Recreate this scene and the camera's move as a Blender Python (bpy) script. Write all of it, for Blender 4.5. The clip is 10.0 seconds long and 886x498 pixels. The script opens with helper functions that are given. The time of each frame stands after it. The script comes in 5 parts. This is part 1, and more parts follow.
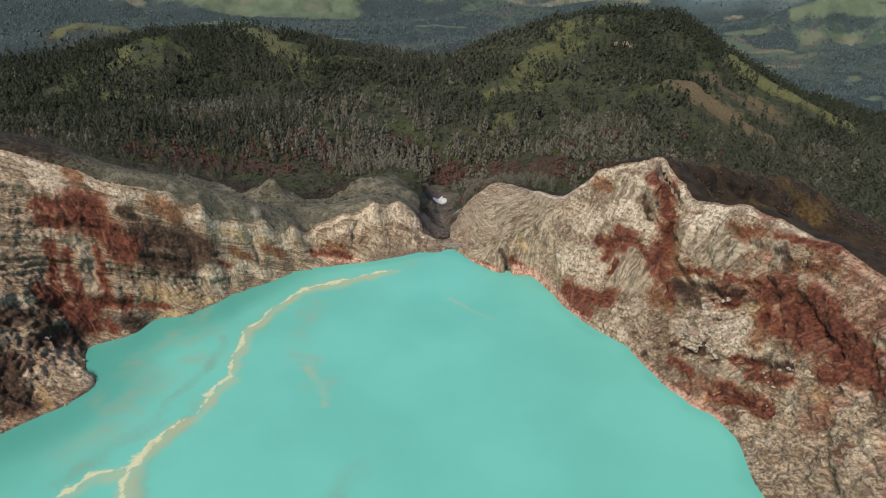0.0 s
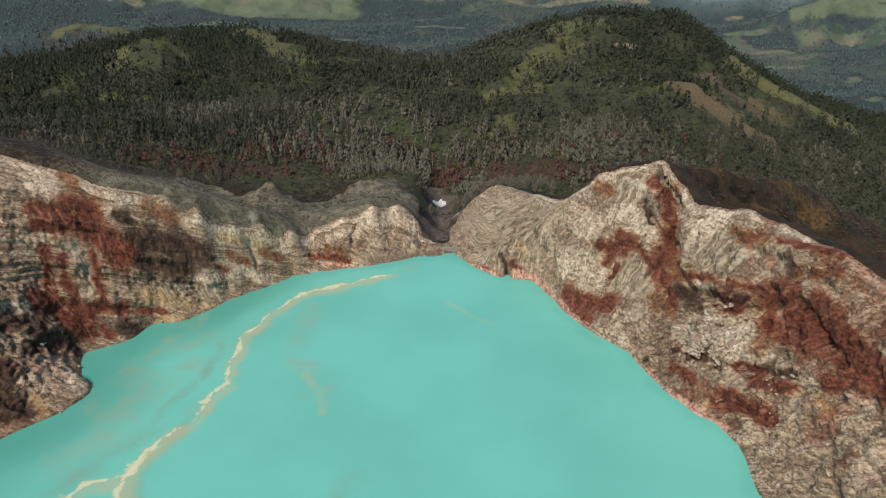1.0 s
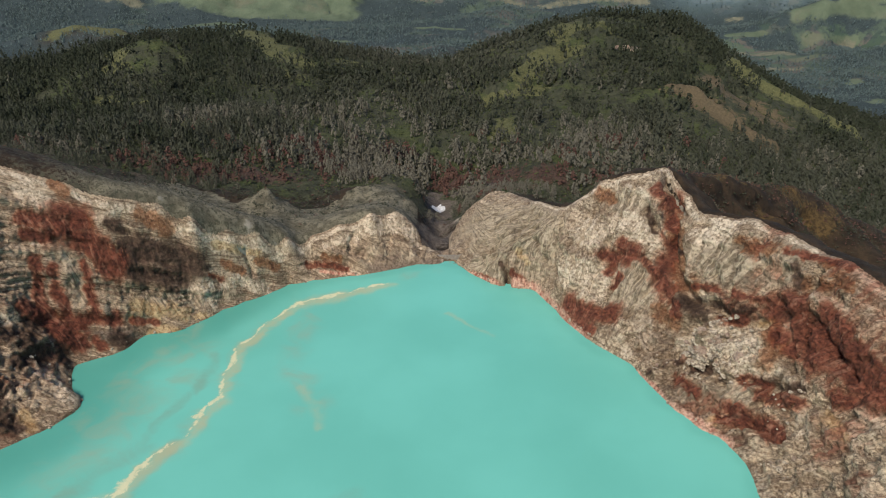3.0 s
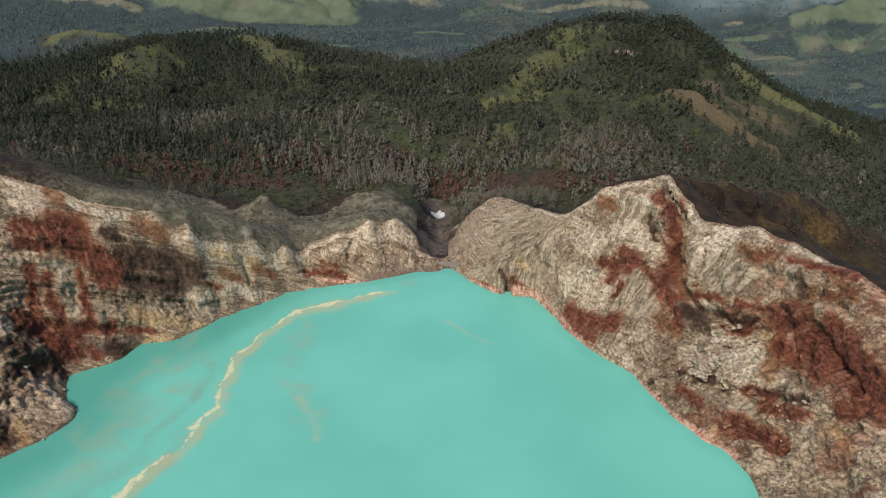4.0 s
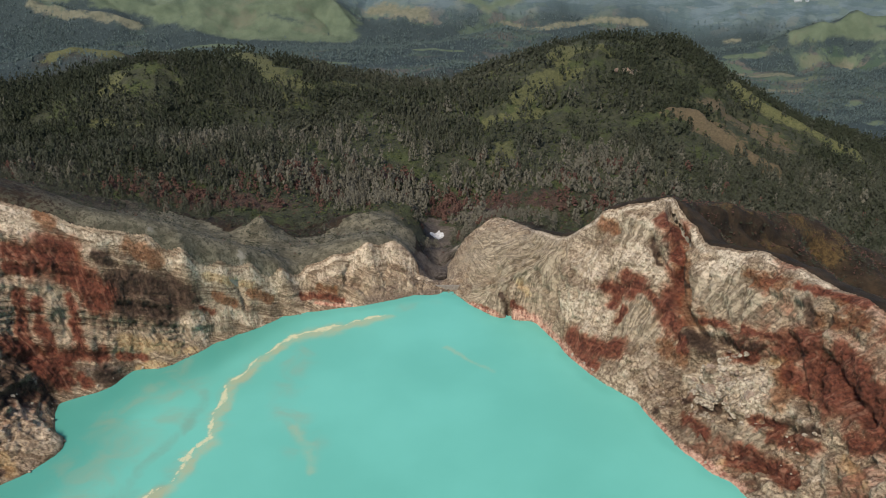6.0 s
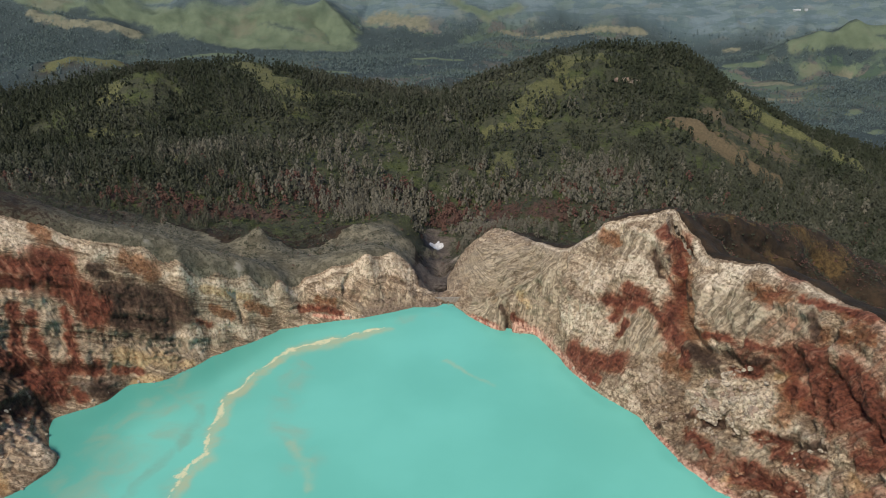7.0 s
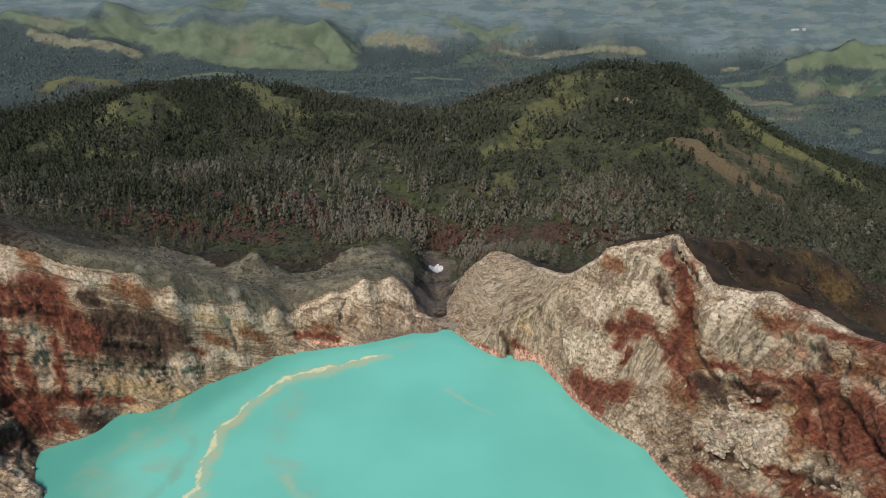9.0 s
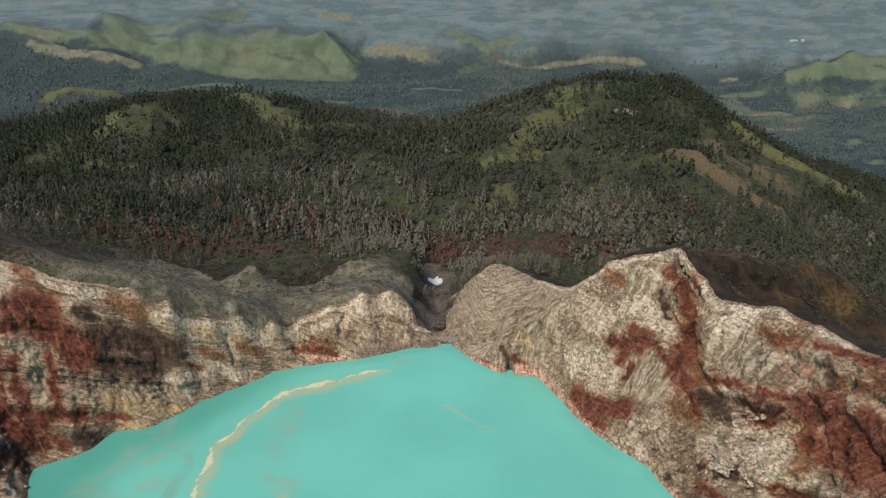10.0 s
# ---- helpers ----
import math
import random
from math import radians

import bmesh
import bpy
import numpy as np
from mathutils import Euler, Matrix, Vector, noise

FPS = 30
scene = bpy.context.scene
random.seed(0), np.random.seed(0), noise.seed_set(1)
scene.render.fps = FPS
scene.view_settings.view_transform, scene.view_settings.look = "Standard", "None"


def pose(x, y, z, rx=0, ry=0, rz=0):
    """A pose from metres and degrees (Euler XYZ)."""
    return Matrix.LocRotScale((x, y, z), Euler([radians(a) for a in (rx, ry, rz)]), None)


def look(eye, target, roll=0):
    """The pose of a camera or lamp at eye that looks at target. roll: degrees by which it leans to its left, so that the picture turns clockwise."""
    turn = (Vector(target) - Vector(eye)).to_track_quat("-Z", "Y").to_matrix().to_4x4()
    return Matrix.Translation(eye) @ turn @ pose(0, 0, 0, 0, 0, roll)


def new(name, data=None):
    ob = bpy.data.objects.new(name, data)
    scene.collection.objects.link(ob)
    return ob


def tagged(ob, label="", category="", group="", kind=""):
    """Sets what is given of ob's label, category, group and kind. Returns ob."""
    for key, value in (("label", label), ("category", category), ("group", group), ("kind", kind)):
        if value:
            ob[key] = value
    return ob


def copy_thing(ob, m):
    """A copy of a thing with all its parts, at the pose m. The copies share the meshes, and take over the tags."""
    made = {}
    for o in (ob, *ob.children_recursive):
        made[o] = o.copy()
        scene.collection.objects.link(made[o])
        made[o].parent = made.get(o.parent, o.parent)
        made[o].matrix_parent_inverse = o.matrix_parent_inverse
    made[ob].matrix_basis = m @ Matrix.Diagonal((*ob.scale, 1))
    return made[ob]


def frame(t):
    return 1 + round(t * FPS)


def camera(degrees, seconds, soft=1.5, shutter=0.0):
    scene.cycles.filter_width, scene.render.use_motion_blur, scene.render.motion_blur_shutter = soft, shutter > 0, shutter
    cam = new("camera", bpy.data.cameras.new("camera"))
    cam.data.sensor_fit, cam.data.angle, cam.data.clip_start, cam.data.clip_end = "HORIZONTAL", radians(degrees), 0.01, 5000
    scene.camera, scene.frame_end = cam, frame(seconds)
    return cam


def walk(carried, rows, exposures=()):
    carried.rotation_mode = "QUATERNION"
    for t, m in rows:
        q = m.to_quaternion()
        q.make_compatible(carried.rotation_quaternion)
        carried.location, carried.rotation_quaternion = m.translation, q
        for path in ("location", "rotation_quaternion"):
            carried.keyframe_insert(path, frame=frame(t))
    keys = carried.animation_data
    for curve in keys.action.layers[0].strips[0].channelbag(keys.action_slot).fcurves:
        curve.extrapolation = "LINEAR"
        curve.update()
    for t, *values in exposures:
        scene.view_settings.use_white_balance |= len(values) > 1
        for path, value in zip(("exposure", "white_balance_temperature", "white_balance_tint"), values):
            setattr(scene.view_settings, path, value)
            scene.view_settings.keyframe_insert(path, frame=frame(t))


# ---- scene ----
# ---------------------------------------------------------------- camera
cam = camera(62.4, 10.0, soft=1.0)
# seconds, eye, degrees down, degrees to the left, lean
PATH = [
    (0, (0.00, 0.00, 430.00), 26.970, 0.000, 0.046),
    (0.5, (0.16, 4.60, 430.34), 26.961, -0.018, 0.050),
    (1, (0.32, 9.20, 430.67), 26.954, -0.032, 0.055),
    (1.5, (0.47, 13.79, 431.01), 26.951, -0.043, 0.059),
    (2, (0.60, 18.38, 431.34), 26.955, -0.065, 0.063),
    (2.5, (0.73, 22.97, 431.68), 26.955, -0.068, 0.068),
    (4, (1.05, 36.72, 432.69), 26.657, -0.116, 0.081),
    (4.5, (1.14, 41.29, 433.03), 26.363, -0.133, 0.085),
    (5, (1.22, 45.87, 433.36), 26.076, -0.150, 0.090),
    (5.5, (1.29, 50.44, 433.70), 25.780, -0.163, 0.094),
    (7, (1.44, 64.14, 434.72), 24.853, -0.197, 0.107),
    (7.5, (1.47, 68.70, 435.05), 24.517, -0.211, 0.112),
    (8, (1.49, 73.26, 435.39), 24.178, -0.223, 0.116),
    (8.5, (1.50, 77.82, 435.73), 23.851, -0.238, 0.120),
    (9, (1.50, 82.37, 436.07), 23.499, -0.243, 0.125),
    (9.5, (1.50, 86.92, 436.41), 23.122, -0.262, 0.129),
    (10, (1.48, 91.47, 436.75), 22.740, -0.287, 0.133),
]


def aimed(eye, down, left, lean):
    d, a = radians(down), radians(left)
    way = Vector((-math.sin(a) * math.cos(d), math.cos(a) * math.cos(d), -math.sin(d)))
    return look(eye, Vector(eye) + way * 100, lean)


walk(cam, [(t, aimed(eye, down, left, lean)) for t, eye, down, left, lean in PATH])

# ---------------------------------------------------------------- sky and sun
SUN_FROM = Vector((-0.36, -0.60, 0.78)).normalized()
world = bpy.data.worlds.new("sky")
scene.world = world
world.use_nodes = True
wt = world.node_tree
sky = wt.nodes.new("ShaderNodeTexSky")
sky.sky_type = 'NISHITA'
sky.sun_disc = False
sky.sun_elevation = math.asin(SUN_FROM.z)
sky.sun_rotation = math.atan2(SUN_FROM.x, SUN_FROM.y)
sky.air_density, sky.dust_density, sky.altitude = 1.0, 2.5, 2500
wt.links.new(sky.outputs[0], wt.nodes["Background"].inputs[0])
wt.nodes["Background"].inputs[1].default_value = 0.105
sun = new("sun", bpy.data.lights.new("sun", 'SUN'))
sun.data.energy, sun.data.angle, sun.data.color = 3.3, radians(16), (1.0, 0.92, 0.79)
sun.matrix_world = look(SUN_FROM * 1000, (0, 0, 0))
scene.view_settings.exposure = 0.41


# ---------------------------------------------------------------- noise
def lattice(i, j, k, seed):
    h = (i * 374761393 + j * 668265263 + k * 2147483647 + seed * 974711) & 0xFFFFFFFF
    h = ((h ^ (h >> 13)) * 1274126177) & 0xFFFFFFFF
    h = ((h ^ (h >> 16)) * 2246822519) & 0xFFFFFFFF
    return ((h ^ (h >> 13)) & 0xFFFFFF) / float(0xFFFFFF) * 2 - 1


def vnoise(x, y, seed=0, z=None):
    """Smooth value noise, -1 to 1, with cells of size one."""
    x, y = np.asarray(x, float), np.asarray(y, float)
    i, j = np.floor(x).astype(np.int64), np.floor(y).astype(np.int64)
    u, v = x - i, y - j
    u, v = u * u * (3 - 2 * u), v * v * (3 - 2 * v)

    def plane(k):
        a, b = lattice(i, j, k, seed), lattice(i + 1, j, k, seed)
        c, d = lattice(i, j + 1, k, seed), lattice(i + 1, j + 1, k, seed)
        return (a * (1 - u) + b * u) * (1 - v) + (c * (1 - u) + d * u) * v
    if z is None:
        return plane(np.zeros_like(i))
    z = np.asarray(z, float)
    k = np.floor(z).astype(np.int64)
    w = z - k
    w = w * w * (3 - 2 * w)
    return plane(k) * (1 - w) + plane(k + 1) * w


def fbm(x, y, size, octaves=4, seed=0, z=None, gain=0.5):
    total, amp, norm = 0, 1.0, 0.0
    for o in range(octaves):
        s = 2.0 ** o / size
        total = total + amp * vnoise(x * s + 17.3 * o, y * s - 9.1 * o, seed + o, None if z is None else z * s)
        norm += amp
        amp *= gain
    return total / norm


def ridged(x, y, size, octaves=3, seed=0, z=None):
    total, amp, norm = 0, 1.0, 0.0
    for o in range(octaves):
        s = 2.0 ** o / size
        total = total + amp * (1 - 2 * np.abs(vnoise(x * s + 5.7 * o, y * s + 3.1 * o, seed + o, None if z is None else z * s)))
        norm += amp
        amp *= 0.5
    return total / norm


def facets(x, y, z, size, seed=0):
    """Distance to the nearest of scattered points, 0 to about 1: mounds with sharp creases between them."""
    x, y, z = (np.asarray(c, float) / size for c in (x, y, z))
    i, j, k = (np.floor(c).astype(np.int64) for c in (x, y, z))
    best = np.full(x.shape, 9.0)
    for a in (-1, 0, 1):
        for b in (-1, 0, 1):
            for c in (-1, 0, 1):
                p, q, r = i + a, j + b, k + c
                d = ((p + 0.5 + 0.45 * lattice(p, q, r, seed) - x) ** 2 + (q + 0.5 + 0.45 * lattice(p, q, r, seed + 1) - y) ** 2
                     + (r + 0.5 + 0.45 * lattice(p, q, r, seed + 2) - z) ** 2)
                best = np.minimum(best, d)
    return np.sqrt(best)


def step(a, b, v):
    t = np.clip((v - a) / (b - a), 0, 1)
    return t * t * (3 - 2 * t)


# ---------------------------------------------------------------- the lie of the land
# the lake's shore, anticlockwise seen from above, at height zero
SHORE = [(-383, 490), (-365, 510), (-345, 528), (-329, 556), (-334, 572), (-354, 596), (-361, 621), (-325, 646), (-311, 677),
         (-281, 682), (-259, 706), (-236, 733), (-199, 764), (-165, 789), (-120, 803), (-96, 807), (-54, 824), (-13, 835),
         (21, 834), (35, 812), (66, 780), (108, 772), (128, 728), (134, 706), (156, 664), (188, 626), (193, 609), (211, 556),
         (227, 529), (246, 505), (252, 477), (247, 432), (258, 380), (268, 280), (250, 150), (200, 20), (100, -80),
         (-50, -130), (-220, -110), (-360, 20), (-435, 180), (-445, 340), (-415, 440)]
# the crater's crest: x, y, height
CREST = [(-30, 868, 6), (-34, 884, 26), (-56, 882, 47), (-86, 858, 54), (-125, 842, 46), (-155, 826, 39), (-181, 797, 44), (-235, 760, 68),
         (-266, 738, 95), (-297, 731, 116), (-338, 711, 132), (-374, 705, 152), (-440, 692, 183), (-530, 650, 200)]
CREST += [
                  (-590, 520, 205), (-600, 300, 210), (-560, 60, 215), (-420, -160, 220), (-150, -280, 230), (120, -240, 225),
         (340, -80, 215), (430, 150, 190), (405, 330, 165), (362, 470, 142), (352, 520, 138), (340, 568, 143), (328, 604, 138),
         (314, 629, 140), (298, 664, 139), (276, 680, 132), (260, 702, 123), (258, 736, 131), (244, 772, 149)]
CREST += [
                  (201, 778, 137), (178, 787, 122), (147, 822, 82), (116, 846, 79), (106, 940, 46), (96, 1034, 13), (82, 1088, -8),
         (42, 1056, -22), (15, 958, -22), (14, 880, 0)]
# spurs, gullies and slopes inside the crater
INSIDE = [
    [(238, 752, 126), (243, 730, 108), (240, 711, 102), (237, 703, 84), (236, 677, 71), (240, 651, 60), (238, 628, 36), (226, 610, 20)],
    [(226, 744, 123), (228, 734, 108), (226, 719, 90), (215, 702, 70), (202, 683, 47), (186, 653, 25)],
    [(257, 693, 115), (253, 677, 101), (255, 662, 87), (262, 642, 78)],
    [(279, 660, 116), (292, 620, 107), (313, 600, 129), (320, 569, 122)],
]
INSIDE += [
    [(277, 607, 78), (299, 595, 96), (311, 557, 100), (327, 492, 83), (325, 440, 74)],
    [(208, 645, 15), (223, 604, 20), (246, 593, 15), (264, 576, 28), (283, 554, 45)], [(246, 609, 42), (280, 589, 56)],
    [(242, 557, 6), (263, 534, 8), (284, 514, 24), (300, 470, 36)], [(268, 470, 12), (266, 430, 10)],
    [(220, 752, 126), (180, 735, 72), (168, 716, 46), (158, 690, 22)],
    [(175, 780, 101), (160, 756, 85), (147, 733, 56)], [(138, 761, 57), (131, 738, 20)],
    [(82, 822, 49), (80, 794, 24)],
]
INSIDE += [
    [(-390, 679, 122), (-362, 683, 84), (-316, 689, 44)], [(-330, 706, 107), (-281, 729, 70), (-246, 747, 48), (-209, 772, 33)],
    [(-392, 652, 64), (-385, 630, 40)], [(-272, 715, 17), (-160, 809, 14), (-122, 821, 16), (-70, 855, 22)],
    [(-358, 552, 14), (-395, 560, 34), (-440, 600, 90)],
]
# slopes and ridges outside it
OUTSIDE = [
    [(-34, 852, 6), (0, 853, 4.5), (30, 853, 6)], [(4, 872, -2), (5, 900, -14), (4, 1000, -44), (-9, 1145, -66), (-15, 1280, -62), (10, 1460, -36), (5, 1720, -34)],
    [(40, 851, 17), (52, 892, 21), (58, 960, 6)], [(150, 900, 44), (150, 1000, 8)], [(20, 1080, -50), (60, 1140, -42), (188, 1130, -34)],
    [(-46, 905, 36), (-38, 980, 20), (-42, 1090, 6), (-46, 1138, -18)], [(-16, 905, -8), (-12, 980, -34), (-14, 1090, -54)],
    [(-129, 1015, 28), (-77, 1093, 12)], [(-101, 960, 30), (-70, 1000, 26)], [(-150, 1060, 4), (-100, 1140, -12)],
]
OUTSIDE += [
    [(-178, 842, 44), (-159, 917, 29), (-145, 960, 22)], [(-198, 912, 43), (-220, 919, 58), (-232, 921, 68), (-244, 918, 60), (-268, 906, 53)], [(-230, 960, 26), (-180, 1000, 10)],
    [(-262, 822, 76), (-311, 817, 94), (-352, 782, 118), (-416, 852, 114)], [(-300, 872, 68), (-240, 866, 52)],
    [(-305, 920, 64), (-408, 951, 75), (-520, 960, 96), (-640, 920, 120)],
    [(-330, 985, 40), (-460, 1000, 54), (-600, 1010, 78)],
]
OUTSIDE += [
    [(-370, 1088, 34), (-191, 1218, -6), (-362, 1425, 2)], [(-430, 1317, 20), (-520, 1200, 40)], [(-747, 1469, -42), (-1032, 1806, -80)],
    [(-287, 1730, -46), (-111, 1858, -28)], [(79, 1425, -28), (337, 1349, -34)],
    [(167, 1208, -10), (150, 1100, -8), (180, 960, 20), (200, 860, 68)],
]
OUTSIDE += [
    [(277, 797, 134), (338, 826, 116), (387, 862, 91), (432, 896, 70), (463, 920, 66), (506, 943, 47), (535, 948, 31), (595, 958, -3), (680, 950, -40)], [(472, 893, 31), (506, 902, 27)], [(420, 800, 30), (500, 845, 6)],
    [(310, 738, 96), (400, 745, 52), (490, 760, 14), (600, 720, -30)], [(342, 800, 82), (392, 838, 66)], [(420, 620, 70), (500, 520, 40), (560, 380, 20)],
    [(340, 980, 20), (460, 1080, -40), (640, 1150, -90)],
    [(693, 1570, -82), (956, 1608, -136), (1300, 1500, -200), (900, 1250, -150)],
    [(508, 1656, -12), (588, 1678, -28), (700, 1640, -62)],
]
OUTSIDE += [
    [(300, 1700, -20), (477, 1937, 28), (418, 2279, 56), (560, 2300, 58), (721, 2331, 40), (854, 2239, -36), (880, 1995, -62), (1057, 2028, -160)],
    [(37, 2100, -38), (123, 2120, -12), (204, 2150, 12), (278, 2180, 32), (340, 2220, 46)], [(5, 2100, -80), (0, 2400, -110), (0, 2800, -130)],
    [(-845, 2000, 16), (-798, 2020, 33), (-756, 2030, 37), (-692, 2150, 14), (-671, 2350, -5), (-613, 2400, 0), (-556, 2380, -9), (-405, 2120, -16), (-222, 2120, -48)],
    [(-640, 2060, 2), (-560, 1900, -14)],
    [(-1071, 2263, -58), (-1355, 2521, -100)], [(-1000, 1300, 0), (-900, 1050, 60)],
    [(-700, 2750, -150), (700, 2700, -150), (1200, 2500, -260), (1700, 2200, -300)],
]
OUTSIDE += [
    [(-2000, 3000, -150), (-1000, 3300, -170), (330, 3631, -195), (1200, 3500, -300), (2035, 3703, -366), (2700, 3300, -380)],
    [(-2600, 4100, -190), (-505, 4252, -240), (500, 4260, -255), (1586, 4301, -303), (2700, 4250, -320)],
    [(-2333, 4480, -10), (-1873, 4480, 15), (-1418, 4480, 25), (-937, 4480, -25), (-646, 4480, -60), (-455, 4480, -165)],
    [(-1985, 4300, -141), (-1648, 4300, -202), (-1140, 4300, -217)],
    [(1620, 3850, -238), (1780, 3850, -165), (1914, 3850, -116), (2079, 3850, -72), (2246, 3850, -92), (2600, 3850, -120)],
]
OUTSIDE += [
    [(1593, 3500, -290), (1858, 3500, -285), (2086, 3500, -275)], [(1700, 4120, -300), (2100, 4120, -290), (2500, 4120, -280)],
    [(-1408, 2650, -48), (-1286, 2650, -28), (-1133, 2650, -50)], [(-1500, 2900, -140), (-1100, 2900, -150)],
    [(328, 3950, -165), (706, 3950, -150), (1029, 3950, -160)],
    [(-3200, 4620, 60), (-1500, 4620, 40), (0, 4600, -30), (1500, 4600, -50), (3200, 4600, -50)],
    [(-3400, 4870, 240), (-1500, 4870, 240), (0, 4870, 240), (1500, 4870, 240), (3400, 4870, 240)],
    [(-1800, 1200, 40), (-2200, 400, 60), (-1500, -600, 40), (0, -1400, 0), (1500, -600, -60), (2000, 500, -200), (2200, 1600, -300)],
    [(-5200, 4900, 300), (-5200, 0, 100), (-5200, -4000, 0), (0, -4000, -100), (5200, -4000, -100), (5200, 0, -250), (5200, 4900, 260)],
]


def along(points, gap):
    """The polyline with a point about every gap metres."""
    out = []
    for a, b in zip(points, points[1:]):
        a, b = np.array(a, float), np.array(b, float)
        n = max(1, int(np.hypot(*(b - a)[:2]) / gap))
        out += [a + (b - a) * k / n for k in range(n)]
    return out + [np.array(points[-1], float)]


def smooth_loop(points, rounds=1):
    p = np.array(points, float)
    for _ in range(rounds):
        q = np.roll(p, -1, 0)
        p = np.stack([p * 0.8 + q * 0.2, p * 0.2 + q * 0.8], 1).reshape(-1, p.shape[1])
    return p


def inside(loop, x, y):
    """Which of the places lie inside the closed loop."""
    res = np.zeros(np.shape(x), bool)
    for (ax, ay), (bx, by) in zip(loop[:, :2], np.roll(loop[:, :2], -1, 0)):
        if ay != by:
            res ^= ((ay > y) != (by > y)) & (x < (bx - ax) * (y - ay) / (by - ay) + ax)
    return res


def far_from(loop, x, y):
    """Distance to the nearest stretch of the polyline."""
    best = np.full(np.shape(x), 1e9)
    for (ax, ay), (bx, by) in zip(loop[:-1, :2], loop[1:, :2]):
        l2 = (bx - ax) ** 2 + (by - ay) ** 2 + 1e-9
        t = np.clip(((x - ax) * (bx - ax) + (y - ay) * (by - ay)) / l2, 0, 1)
        best = np.minimum(best, (x - ax - t * (bx - ax)) ** 2 + (y - ay - t * (by - ay)) ** 2)
    return np.sqrt(best)


shore_loop = smooth_loop(SHORE)
crest_loop = np.array(CREST, float)
nodes = [(x, y, 0.0) for x, y in along([*SHORE, SHORE[0]], 22)]
middle = np.array((-60, 400))
for x, y in along([*SHORE, SHORE[0]], 45):
    d = middle - np.array((x, y))
    nodes.append((*(np.array((x, y)) + d / np.linalg.norm(d) * 32), -26.0))
nodes += [(x, y, -40.0) for x in (-200, -60, 80) for y in (150, 300, 450, 600)]
nodes += [tuple(p) for p in along([*CREST, ], 22)]
for line in INSIDE:
    nodes += [tuple(p) for p in along(line, 25)]
for line in OUTSIDE:
    nodes += [tuple(p) for p in along(line, 60 if max(abs(line[0][0]), line[0][1]) < 1500 else 260)]
nodes = np.array(nodes)
keep, seen = [], set()
for k, (x, y, z) in enumerate(nodes):
    key = (round(x / 5), round(y / 5))
    if key not in seen:
        seen.add(key)
        keep.append(k)
nodes = nodes[keep]


def kernel(dx, dy):
    return np.sqrt(dx * dx + dy * dy + 25.0)


n_nodes = len(nodes)
system = np.zeros((n_nodes + 3, n_nodes + 3))
system[:n_nodes, :n_nodes] = kernel(nodes[:, None, 0] - nodes[None, :, 0], nodes[:, None, 1] - nodes[None, :, 1])
system[:n_nodes, n_nodes:] = np.c_[np.ones(n_nodes), nodes[:, :2] / 1000]
system[n_nodes:, :n_nodes] = system[:n_nodes, n_nodes:].T
weights = np.linalg.solve(system, np.r_[nodes[:, 2], 0, 0, 0])


def land(x, y):
    """Height of the land without its fine relief."""
    flat_x, flat_y = np.ravel(x), np.ravel(y)
    out = np.empty(flat_x.shape)
    for s in range(0, len(flat_x), 20000):
        a, b = flat_x[s:s + 20000], flat_y[s:s + 20000]
        out[s:s + 20000] = (kernel(a[:, None] - nodes[None, :, 0], b[:, None] - nodes[None, :, 1]) @ weights[:n_nodes]
                            + weights[n_nodes] + a / 1000 * weights[n_nodes + 1] + b / 1000 * weights[n_nodes + 2])
    return out.reshape(np.shape(x))


